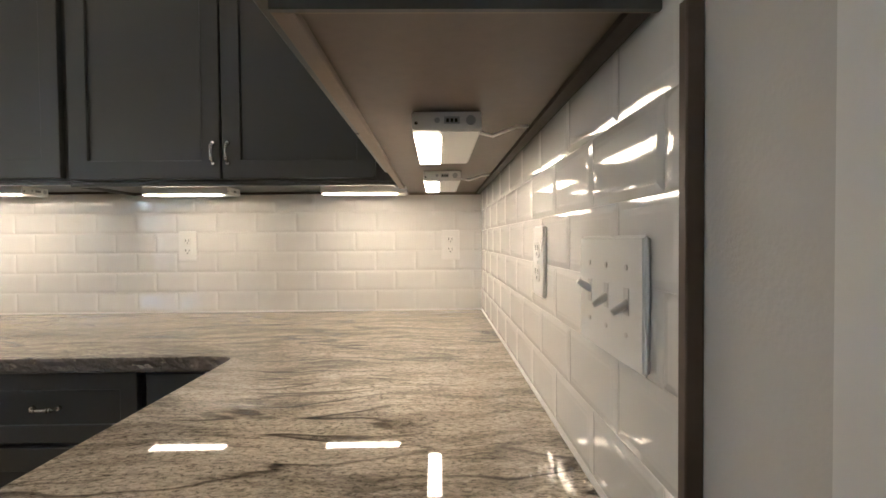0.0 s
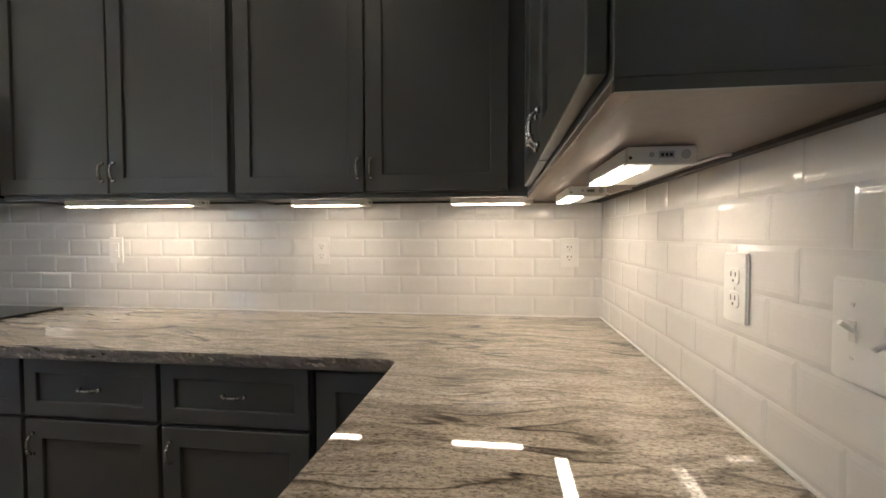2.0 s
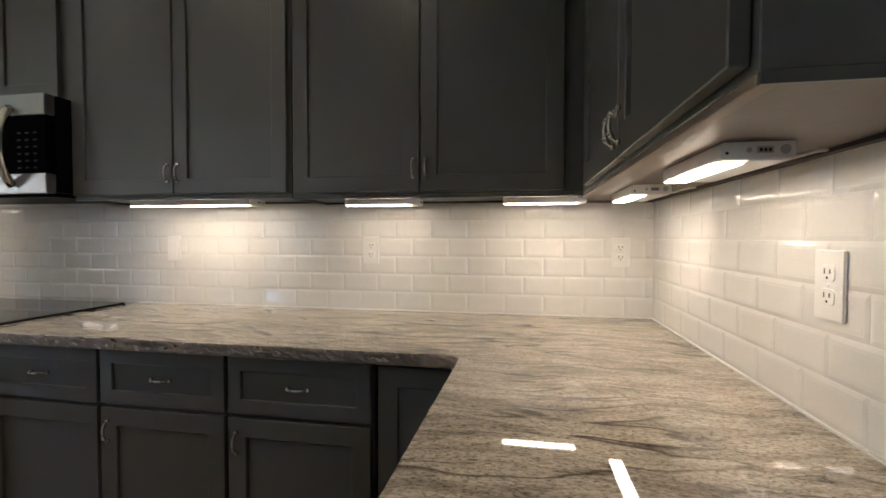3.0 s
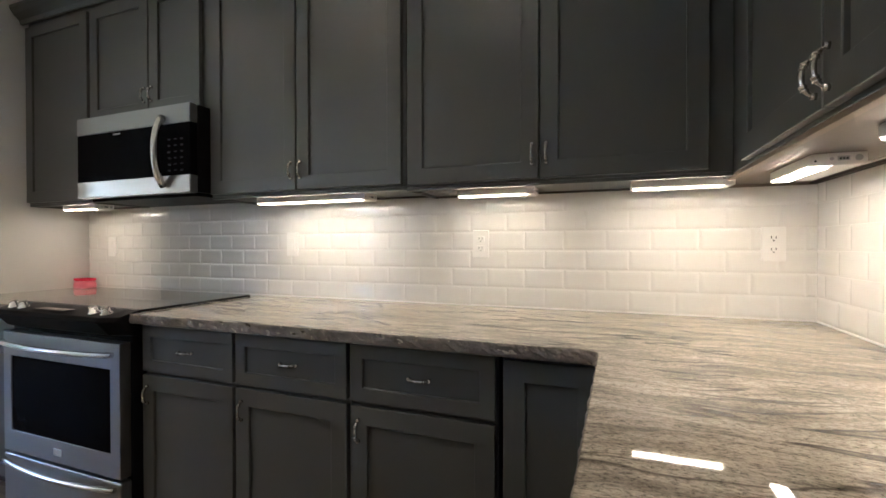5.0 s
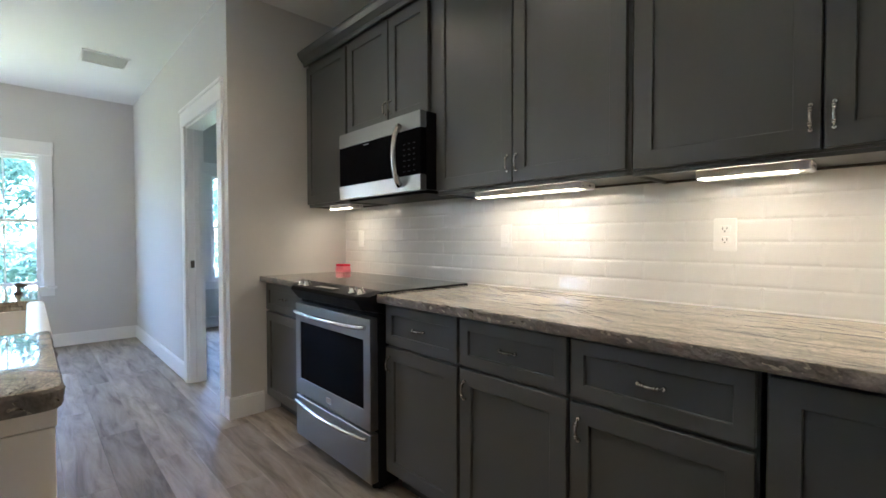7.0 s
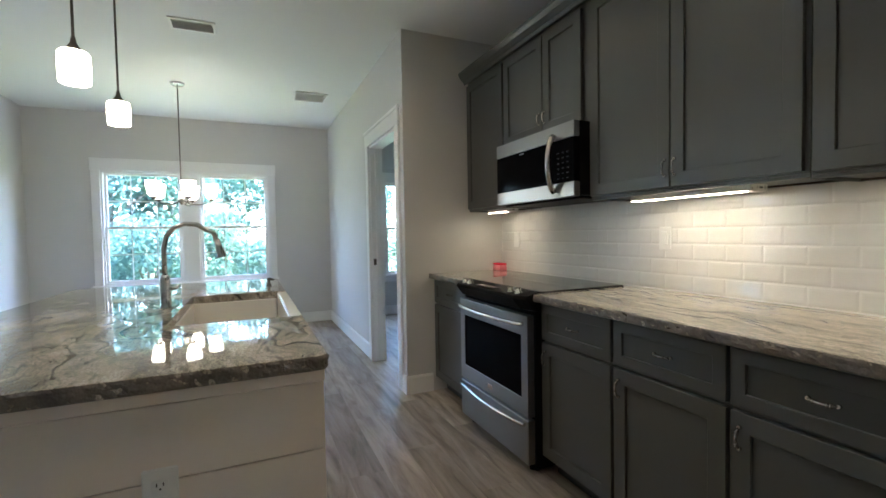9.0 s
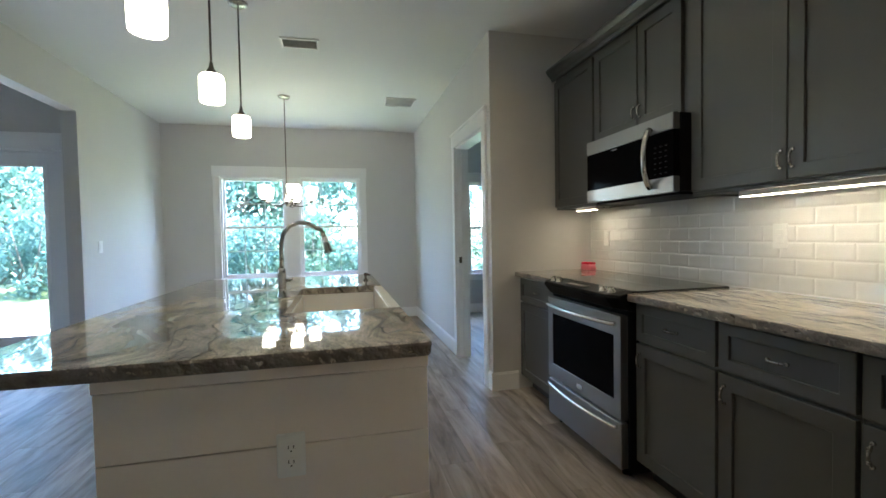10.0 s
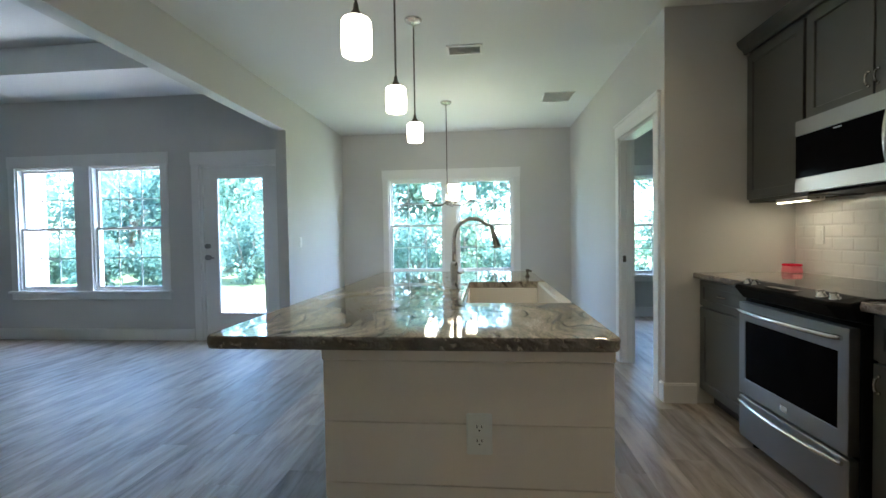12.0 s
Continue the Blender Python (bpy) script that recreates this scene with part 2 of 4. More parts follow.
def lathe(bm, profile, at=(0, 0, 0), seg=28):
    """Turns (radius, height) pairs round a vertical line."""
    rings = []
    for r, z in profile:
        rings.append([bm.verts.new((at[0] + r * math.cos(2 * math.pi * k / seg), at[1] + r * math.sin(2 * math.pi * k / seg), at[2] + z)) for k in range(seg)])
    for a, b in zip(rings, rings[1:]):
        for k in range(seg):
            bm.faces.new((a[k], a[(k + 1) % seg], b[(k + 1) % seg], b[k])).smooth = True
    return bm


def prism(bm, outline, z0, z1, bevel=0.0, seg=2):
    """An outline of (x, y) corners, raised from z0 to z1."""
    low = [bm.verts.new((x, y, z0)) for x, y in outline]
    top = [bm.verts.new((x, y, z1)) for x, y in outline]
    n = len(outline)
    faces = [bm.faces.new(low[::-1]), bm.faces.new(top)]
    for k in range(n):
        faces.append(bm.faces.new((low[k], low[(k + 1) % n], top[(k + 1) % n], top[k])))
    bmesh.ops.recalc_face_normals(bm, faces=faces)
    if bevel:
        edges = [e for v in low + top for e in v.link_edges if abs(e.verts[0].co.z - e.verts[1].co.z) < 1e-6]
        bmesh.ops.bevel(bm, geom=list(set(edges)), offset=bevel, segments=seg, affect="EDGES")
    return bm


def ring(bm, u0, u1, v0, v1, w0, w1, t, axis, bevel=0.0):
    """A rectangular frame in one piece; t: its width, or (u0, u1, v0, v1) widths; axis: the way that it faces."""
    a, b, c, d = t if isinstance(t, tuple) else (t, t, t, t)
    place = {"x": lambda u, v, w: (w, u, v), "y": lambda u, v, w: (u, w, v), "z": lambda u, v, w: (u, v, w)}[axis]
    loops = []
    for w in (w0, w1):
        for q in (((u0, v0), (u1, v0), (u1, v1), (u0, v1)), ((u0 + a, v0 + c), (u1 - b, v0 + c), (u1 - b, v1 - d), (u0 + a, v1 - d))):
            loops.append([bm.verts.new(place(u, v, w)) for u, v in q])
    o0, i0, o1, i1 = loops
    faces = []
    for p, q in ((o0, i0), (i0, i1), (i1, o1), (o1, o0)):
        for k in range(4):
            faces.append(bm.faces.new((p[k], p[(k + 1) % 4], q[(k + 1) % 4], q[k])))
    bmesh.ops.recalc_face_normals(bm, faces=faces)
    if bevel:
        edges = list({e for loop in loops for v in loop for e in v.link_edges if len(e.link_faces) == 2 and e.calc_face_angle() > 0.5})
        bmesh.ops.bevel(bm, geom=edges, offset=bevel, segments=1, affect="EDGES")
    return bm


def mesh_of(name, bm, mat):
    me = bpy.data.meshes.new(name)
    bm.to_mesh(me)
    bm.free()
    me.materials.append(mat)
    return me


def part(name, bm, mat, parent=None, label=""):
    ob = new(name, mesh_of(name, bm, mat))
    ob.parent = parent
    return tagged(ob, label)


def thing(name, at, label, category, group="", rz=0):
    ob = new(name)
    ob.empty_display_size = 0.1
    ob.matrix_basis = pose(*at, 0, 0, rz)
    return tagged(ob, label, category, group)


def structure(name, bm, mat, label, category):
    return tagged(part(name, bm, mat), label, category, kind="structure")


def B():
    return bmesh.new()


# ---- walls, with their openings ----
def wall_x(name, x0, x1, y0, y1, z0, z1, holes, mat, label):
    """A wall across x (its faces look along x), with holes (ya, yb, za, zb) in order of y."""
    bm, y = B(), y0
    for ya, yb, za, zb in holes:
        box(bm, x0, x1, y, ya, z0, z1)
        if za > z0:
            box(bm, x0, x1, ya, yb, z0, za)
        box(bm, x0, x1, ya, yb, zb, z1)
        y = yb
    box(bm, x0, x1, y, y1, z0, z1)
    return structure(name, bm, mat, label, "wall")


def wall_y(name, y0, y1, x0, x1, z0, z1, holes, mat, label):
    bm, x = B(), x0
    for xa, xb, za, zb in holes:
        if xa > x:
            box(bm, x, xa, y0, y1, z0, z1)
        if za > z0:
            box(bm, xa, xb, y0, y1, z0, za)
        box(bm, xa, xb, y0, y1, zb, z1)
        x = xb
    if x1 > x:
        box(bm, x, x1, y0, y1, z0, z1)
    return structure(name, bm, mat, label, "wall")


DIN_WIN = [(-3.53, -2.69), (-2.51, -1.67)]
LIV_WIN = [(-7.83, -7.04), (-6.83, -5.92)]
WIN_Z = (0.665, 2.05)
LWIN_Z = (0.60, 2.10)
BED_WIN = (-0.03, 0.91)
wall_north = wall_y("wall_north", 0.0, 0.12, STUB_X - 0.12, 0.12, 0, 3.0, [], WALL, "kitchen wall with white bevelled tile above the counter")
wall_east = wall_x("wall_east", RW, 0.12, -10.0, 0.0, 0, 3.3, [], WALL, "pale grey painted wall beside the counter")
wall_x("wall_stub", STUB_X - 0.12, STUB_X, HALL_Y + 0.12, 0.0, 0, CEIL, [], WALL, "short pale grey wall at the end of the cabinets")
wall_y("wall_hall", HALL_Y, HALL_Y + 0.12, FAR_X, STUB_X, 0, CEIL, [(-4.71, -3.88, 0, 2.06)], WALL, "pale grey wall with a cased doorway")
wall_x("wall_west", FAR_X - 0.14, FAR_X, DIN_Y - 0.12, 3.0, 0, CEIL,
       [(*DIN_WIN[0], *WIN_Z), (*DIN_WIN[1], *WIN_Z), (*BED_WIN, 0.61, 2.015)], WALL, "pale grey outer wall with tall windows")
wall_y("wall_dining", DIN_Y - 0.12, DIN_Y, FAR_X, -5.14, 0, 3.2, [], WALL, "pale grey wall between dining space and living room")
wall_y("wall_header", DIN_Y - 0.12, DIN_Y, -5.14, 0.0, 2.37, 3.2, [], WALL, "pale grey header over the wide opening")
wall_x("wall_living", LIV_X - 0.14, LIV_X, -10.0, DIN_Y - 0.12, 0, 3.2,
       [(*LIV_WIN[0], *LWIN_Z), (*LIV_WIN[1], *LWIN_Z), (-5.44, -4.47, 0, 2.08)], WALL, "grey living room wall with windows and glazed door")
wall_y("wall_south", -10.12, -10.0, LIV_X - 0.14, 0.12, 0, 3.3, [], WALL, "pale grey living room end wall")
wall_y("wall_bedroom_north", 3.0, 3.12, FAR_X - 0.14, STUB_X, 0, CEIL, [], WALL, "grey bedroom end wall")
wall_x("wall_bedroom_east", STUB_X - 0.12, STUB_X, 0.12, 3.0, 0, CEIL, [], WALL, "grey bedroom side wall")
bm = B()
CAN_X, CAN_Y, CAN_R = (-3.15, -2.2, -1.25), -1.33, 0.075
box(bm, FAR_X - 0.14, 0.12, DIN_Y, CAN_Y - CAN_R, CEIL, CEIL + 0.12)
box(bm, FAR_X - 0.14, 0.12, CAN_Y + CAN_R, 0.12, CEIL, CEIL + 0.12)
for a, b in zip((FAR_X - 0.14, *(x + CAN_R for x in CAN_X)), (*(x - CAN_R for x in CAN_X), 0.12)):
    box(bm, a, b, CAN_Y - CAN_R, CAN_Y + CAN_R, CEIL, CEIL + 0.12)
box(bm, FAR_X - 0.14, STUB_X, 0.12, 3.12, CEIL, CEIL + 0.12)
structure("ceiling", bm, CEILING, "smooth white painted ceiling", "ceiling")
bm = B()
TX0, TX1, TY0, TY1 = -4.6, -0.8, -9.2, -5.1
box(bm, LIV_X, TX0, -10, DIN_Y - 0.12, 2.9, 3.0)
box(bm, TX1, 0, -10, DIN_Y - 0.12, 2.9, 3.0)
box(bm, TX0, TX1, -10, TY0, 2.9, 3.0)
box(bm, TX0, TX1, TY1, DIN_Y - 0.12, 2.9, 3.0)
box(bm, TX0 - 0.1, TX1 + 0.1, TY0 - 0.1, TY1 + 0.1, 3.17, 3.27)
for a in ((TX0 - 0.1, TX0, TY0, TY1), (TX1, TX1 + 0.1, TY0, TY1), (TX0 - 0.1, TX1 + 0.1, TY0 - 0.1, TY0), (TX0 - 0.1, TX1 + 0.1, TY1, TY1 + 0.1)):
    box(bm, *a, 3.0, 3.17)
structure("ceiling_living", bm, CEILING, "white tray ceiling over the living room", "ceiling")
bm = B()
box(bm, FAR_X - 0.14, 0.12, -10.12, 3.12, -0.15, -0.012)
floor = structure("floor", bm, material("subfloor", (0.08, 0.07, 0.06), 0.9), "grey-brown wood-look plank floor", "floor")

# baseboards
BASE_H = 0.14


def board_y(bm, x, y0, y1, side):
    box(bm, x, x + 0.015 * side, y0, y1, 0, BASE_H - 0.012, 0.002)
    box(bm, x, x + 0.011 * side, y0, y1, BASE_H - 0.012, BASE_H, 0.002)


def board_x(bm, y, x0, x1, side):
    box(bm, x0, x1, y, y + 0.015 * side, 0, BASE_H - 0.012, 0.002)
    box(bm, x0, x1, y, y + 0.011 * side, BASE_H - 0.012, BASE_H, 0.002)


bm = B()
board_y(bm, STUB_X, HALL_Y - 0.015, -0.645, 1)
board_x(bm, HALL_Y, -3.785, STUB_X, -1)
board_x(bm, HALL_Y, FAR_X + 0.015, -4.805, -1)
board_y(bm, FAR_X, DIN_Y, HALL_Y, 1)
board_x(bm, DIN_Y, FAR_X + 0.015, -5.14, 1)
board_y(bm, -5.14, DIN_Y - 0.12, DIN_Y + 0.015, 1)
board_y(bm, LIV_X, -9.98, -5.545, 1)
board_y(bm, FAR_X, HALL_Y + 0.12, 2.99, 1)
board_y(bm, RW, -9.98, -1.665, -1)
structure("baseboard", bm, TRIM, "white painted baseboard along the walls", "baseboard")


def casing_x(bm, x, y0, y1, z0, z1, side, sill):
    """Flat casing round an opening in a wall that faces along x."""
    t = 0.018 * side
    for a, b in ((y0 - 0.09, y0), (y1, y1 + 0.09)):
        box(bm, x, x + t, a, b, z0, z1, 0.002)
    box(bm, x, x + t * 1.15, y0 - 0.10, y1 + 0.10, z1, z1 + 0.145, 0.003)
    if sill:
        box(bm, x, x + 0.05 * side, y0 - 0.11, y1 + 0.11, z0 - 0.028, z0, 0.004)
        box(bm, x, x + t, y0 - 0.09, y1 + 0.09, z0 - 0.105, z0 - 0.028, 0.002)


bm = B()
casing_x(bm, FAR_X, DIN_WIN[0][0], DIN_WIN[1][1], *WIN_Z, 1, True)
box(bm, FAR_X, FAR_X + 0.018, DIN_WIN[0][1], DIN_WIN[1][0], *WIN_Z, 0.002)
casing_x(bm, FAR_X, *BED_WIN, 0.61, 2.015, 1, True)
casing_x(bm, LIV_X, LIV_WIN[0][0], LIV_WIN[1][1], *LWIN_Z, 1, True)
box(bm, LIV_X, LIV_X + 0.018, LIV_WIN[0][1], LIV_WIN[1][0], *LWIN_Z, 0.002)
casing_x(bm, LIV_X, -5.44, -4.47, 0, 2.08, 1, False)
# doorway casing in the hall wall
HX0, HX1, HZ = -4.71, -3.88, 2.06
for a, b in ((HX0 - 0.09, HX0), (HX1, HX1 + 0.09)):
    box(bm, a, b, HALL_Y - 0.018, HALL_Y, 0, HZ, 0.002)
box(bm, HX0 - 0.10, HX1 + 0.10, HALL_Y - 0.021, HALL_Y, HZ, HZ + 0.115, 0.003)
box(bm, HX0 - 0.11, HX1 + 0.11, HALL_Y - 0.03, HALL_Y, HZ + 0.115, HZ + 0.14, 0.004)
box(bm, HX0, HX0 + 0.02, HALL_Y, HALL_Y + 0.12, 0, HZ)
box(bm, HX1 - 0.02, HX1, HALL_Y, HALL_Y + 0.12, 0, HZ)
box(bm, HX0 + 0.02, HX1 - 0.02, HALL_Y, HALL_Y + 0.12, HZ - 0.02, HZ)
box(bm, HX0 + 0.02, HX0 + 0.032, HALL_Y + 0.045, HALL_Y + 0.085, 0, HZ - 0.03, 0.002)
# plain casing on the kitchen's side wall
box(bm, RW - 0.018, RW, -1.66, -1.54, 0, 2.2, 0.002)
structure("trim", bm, TRIM, "white painted casings round doors and windows", "trim")
part("strike_plate", box(B(), HX0 + 0.02, HX0 + 0.0215, HALL_Y + 0.015, HALL_Y + 0.043, 0.93, 0.99), BRONZE, bpy.data.objects["trim"], "dark metal strike plate")


def window(name, x, y0, y1, z0, z1, label):
    """A double-hung window in a wall that faces along x; the room is on the +x side."""
    w = structure(name, box(B(), x - 0.12, x - 0.115, y0, y0 + 0.005, z0, z0 + 0.005), TRIM, label, "window")
    part("window_frame", ring(B(), y0, y1, z0, z1, x - 0.12, x - 0.004, 0.02, "x"), TRIM, w)
    zm = (z0 + z1) / 2
    a0, a1 = y0 + 0.0205, y1 - 0.0205
    for k, (lo, hi, xx) in enumerate(((z0 + 0.0205, zm + 0.016, x - 0.055), (zm - 0.016, z1 - 0.0205, x - 0.09))):
        sash = part("sash", ring(B(), a0, a1, lo, hi, xx, xx + 0.03, 0.03, "x", 0.003), TRIM, w)
        bm = B()
        for j in (1, 2):
            yy = a0 + (a1 - a0) * j / 3
            box(bm, xx + 0.012, xx + 0.018, yy - 0.007, yy + 0.007, lo + 0.03, hi - 0.03)
        zz = (lo + hi) / 2
        box(bm, xx + 0.0115, xx + 0.0185, a0 + 0.03, a1 - 0.03, zz - 0.007, zz + 0.007)
        part("muntin", bm, TRIM, sash)
        pane = part("pane", box(B(), xx + 0.013, xx + 0.0165, a0 + 0.025, a1 - 0.025, lo + 0.025, hi - 0.025), GLASS, sash, "clear window glass")
        pane.visible_shadow = False
    part("sash_lock", box(B(), x - 0.05, x - 0.02, (y0 + y1) / 2 - 0.03, (y0 + y1) / 2 + 0.03, zm + 0.02, zm + 0.032, 0.003), NICKEL, w)
    return w


for k, (a, b) in enumerate(DIN_WIN):
    window("window_%d" % (k + 1), FAR_X, a, b, *WIN_Z, "white double-hung window with grilles in the dining wall")
for k, (a, b) in enumerate(LIV_WIN):
    window("window_%d" % (k + 3), LIV_X, a, b, *LWIN_Z, "white double-hung window with grilles in the living room")
window("window_5", FAR_X, *BED_WIN, 0.61, 2.015, "white double-hung window of the bedroom")

# glazed outer door
door = structure("door_1", box(B(), LIV_X - 0.14, LIV_X - 0.02, -5.44, -4.47, -0.01, 0.02), TRIM, "white outer door with one tall glass pane", "door")
bm = B()
D0, D1 = -5.41, -4.50
ring(bm, D0, D1, 0.022, 2.05, LIV_X - 0.075, LIV_X - 0.03, (0.165, 0.16, 0.295, 0.125), "x", 0.002)
leaf = part("door_leaf", bm, TRIM, door)
part("glazing_bead", ring(B(), -5.26, -4.645, 0.30, 1.94, LIV_X - 0.03, LIV_X - 0.02, 0.03, "x", 0.003), TRIM, leaf)
bm = B()
for a in ((-5.44, D0 - 0.003, 0, 2.08), (D1 + 0.003, -4.47, 0, 2.08), (D0 - 0.003, D1 + 0.003, 2.053, 2.08)):
    box(bm, LIV_X - 0.14, LIV_X - 0.001, *a)
part("door_frame", bm, TRIM, door)
pane = part("pane", box(B(), LIV_X - 0.056, LIV_X - 0.05, -5.25, -4.655, 0.31, 1.93), GLASS, leaf, "clear door glass")
pane.visible_shadow = False
HY = -5.36
bm = B()
cyl(bm, (LIV_X - 0.03, HY, 0.985), (LIV_X + 0.012, HY, 0.985), 0.03)
cyl(bm, (LIV_X, HY, 0.985), (LIV_X + 0.04, HY, 0.985), 0.012)
tube(bm, [(LIV_X + 0.035, HY, 0.985), (LIV_X + 0.038, HY + 0.05, 0.985), (LIV_X + 0.034, HY + 0.10, 0.981)], 0.009)
part("door_handle", bm, STEEL, leaf, "satin nickel lever")
part("deadbolt", cyl(B(), (LIV_X - 0.03, HY, 1.12), (LIV_X + 0.015, HY, 1.12), 0.028), STEEL, leaf)


# ---- cabinets ----
def bow_pull(parent, at, upright, normal=(0, -1, 0), length=0.064):
    """A bowed metal pull with beaded ends, on a front that faces local -y."""
    bm = B()
    n = 9
    pts, rs = [], []
    for k in range(n):
        s = -0.5 + k / (n - 1)
        out = 0.016 * (1 - (2 * s) ** 2) ** 0.5 if abs(s) < 0.5 else 0.0
        off = s * length
        pts.append((at[0] + (0 if upright else off), at[1] - 0.004 - out, at[2] + (off if upright else 0)))
        rs.append(0.0030 + 0.0019 * (1 - abs(2 * s)))
    tube(bm, pts, rs, 8)
    for s in (-0.5, 0.5):
        c = (at[0] + (0 if upright else s * length), at[1], at[2] + (s * length if upright else 0))
        cyl(bm, (c[0], c[1], c[2]), (c[0], c[1] - 0.008, c[2]), 0.0062, 0.005, 12)
    for s in (-0.34, -0.24, 0.24, 0.34):
        out = 0.004 + 0.016 * (1 - (2 * s) ** 2) ** 0.5
        p = Vector((at[0] + (0 if upright else s * length), at[1] - out, at[2] + (s * length if upright else 0)))
        d = Vector((0, 0, 0.0025)) if upright else Vector((0.0025, 0, 0))
        cyl(bm, p - d, p + d, 0.0064, None, 10)
    return part("handle", bm, NICKEL, parent, "bowed satin nickel pull")


def shaker(name, parent, x0, x1, z0, z1, y, rail=0.058):
    """A recessed-panel front, 20 mm thick, whose face lies at y and looks to -y."""
    front = part(name, ring(B(), x0, x1, z0, z1, y, y + 0.02, rail, "y", 0.0016), CAB, parent)
    part("panel", box(B(), x0 + rail - 0.004, x1 - rail + 0.004, y + 0.010, y + 0.018, z0 + rail - 0.004, z1 - rail + 0.004), CAB, front)
    return front


def upper_cabinet(at, w, z1, doors, label, rz=0, depth=0.305, under=True, rail=None, pull=0.10, group="upper cabinets"):
    """doors: (x0, x1, handle side) with the side 'l', 'r' or ''."""
    h = z1 - at[2]
    c = thing("upper_cabinet", at, label, "cabinet", group, rz)
    bm = B()
    lip = 0.012 if under else 0.0
    box(bm, 0.001, w - 0.001, -depth, -0.001, lip, h, 0.001)
    if under:
        for a in (0.001, w - 0.006):
            box(bm, a, a + 0.005, -depth + 0.001, -0.009, 0, lip - 0.0005)
    part("body", bm, CAB, c)
    if under:
        part("bottom_panel", box(B(), 0.018, w - 0.018, -depth + 0.018, -0.018, lip - 0.003, lip - 0.0005), BIRCH if rail else CAB, c, "brown veneer underside" if rail else "")
        part("front_rail", box(B(), 0.0065, w - 0.0065, -depth, -depth + 0.018, 0, lip - 0.0005, 0.001), rail or CAB, c)
        part("back_rail", box(B(), 0.007, w - 0.007, -0.03, -0.012, 0.002, lip), BACKRAIL, c, "back rail with the shade at the wall in its colour")
        for a in (0.0065, w - 0.0095):
            part("side_rail", box(B(), a, a + 0.003, -depth + 0.019, -0.009, 0.001, lip - 0.001), rail or CAB, c)
    for x0, x1, side in doors:
        d = shaker("door", c, x0, x1, 0.020 if under else 0.010, h - 0.035, -depth - 0.0215)
        if side:
            bow_pull(d, (x1 - 0.020 if side == "r" else x0 + 0.020, -depth - 0.0215, pull), True)
    return c


def base_cabinet(at, w, drawer, door_side, label, group="base cabinets", rz=0):
    c = thing("base_cabinet", at, label, "cabinet", group, rz)
    part("body", box(B(), 0.001, w - 0.001, -0.605, -0.005, 0.10, 0.875, 0.001), CAB, c)
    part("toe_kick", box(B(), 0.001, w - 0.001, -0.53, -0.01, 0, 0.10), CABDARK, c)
    y = -0.6265
    if drawer:
        f = shaker("drawer_front", c, 0.007, w - 0.007, 0.692, 0.866, y, 0.043)
        bow_pull(f, (w / 2 + 0.004, y, 0.780), False)
    top = 0.678 if drawer else 0.862
    d = shaker("door", c, 0.007, w - 0.007, 0.112, top, y)
    if door_side:
        bow_pull(d, (0.035 if door_side == "l" else w - 0.035, y, top - 0.075), True)
    return c


ZT = 2.405
upper_cabinet((-3.713, 0, UPPER + 0.018), 0.546, ZT, [(0.012, 0.534, "")], "dark grey painted wall cabinet against the stub wall")
upper_cabinet((-3.166, 0, 1.785), 0.813, ZT, [(0.010, 0.431, "r"), (0.441, 0.764, "l")], "short dark grey cabinet above the microwave", under=False)
upper_cabinet((-2.352, 0, UPPER + 0.006), 0.964, ZT, [(0.014, 0.475, "r"), (0.481, 0.951, "l")], "dark grey two-door wall cabinet with nickel pulls")
upper_cabinet((-1.387, 0, UPPER), 1.037, ZT, [(0.013, 0.485, "r"), (0.491, 0.972, "l")], "dark grey two-door wall cabinet beside the corner")
upper_cabinet((RW, -0.001, UPPER - 0.004), 1.386, ZT, [(0.455, 0.912, "r"), (0.918, 1.374, "l")], "dark grey wall cabinet over the side counter", rz=-90, depth=0.308, rail=BIRCHEDGE, pull=0.078)

# crown along the top of the wall cabinets
CROWN = [(0.0, 0.0), (-0.012, 0.0), (-0.018, 0.02), (-0.045, 0.045), (-0.06, 0.07), (-0.06, 0.085), (0.0, 0.085)]
bm = B()
rows_ = []
for x, yoff, sx in ((STUB_X + 0.001, -0.327, 0), (RW - 0.33, -0.327, -1), (RW - 0.33, -1.39, -1)):
    loop = []
    for o, z in CROWN:
        loop.append(bm.verts.new((x + (o if sx else 0), yoff + (o if x < -1 or yoff > -1 else 0), ZT - 0.02 + z)))
    rows_.append(loop)
for a, b in zip(rows_, rows_[1:]):
    for k in range(len(CROWN)):
        bm.faces.new((a[k], a[(k + 1) % len(CROWN)], b[(k + 1) % len(CROWN)], b[k]))
bm.faces.new(rows_[-1])
bmesh.ops.recalc_face_normals(bm, faces=bm.faces[:])
tagged(part("crown_moulding", bm, CAB), "dark grey crown moulding on top of the wall cabinets", "moulding")

SEAMS = [-2.357, -1.895, -1.4345, -0.966]
base_cabinet((-3.713, 0, 0), 0.585, True, "", "dark grey base cabinet with drawer beside the stub wall")
for a, b in zip(SEAMS, SEAMS[1:]):
    base_cabinet((a, 0, 0), b - a, True, "l", "dark grey base cabinet with drawer and door")
base_cabinet((-0.957, 0, 0), 0.262, False, "", "narrow dark grey base cabinet at the inner corner")
corner = thing("corner_cabinet", (RW, -0.002, 0), "dark grey base cabinet under the side counter", "cabinet", "base cabinets", -90)
part("body", box(B(), 0.001, 1.40, -0.642, -0.005, 0.10, 0.875, 0.001), CAB, corner)
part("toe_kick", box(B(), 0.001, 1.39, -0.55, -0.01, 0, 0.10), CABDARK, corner)


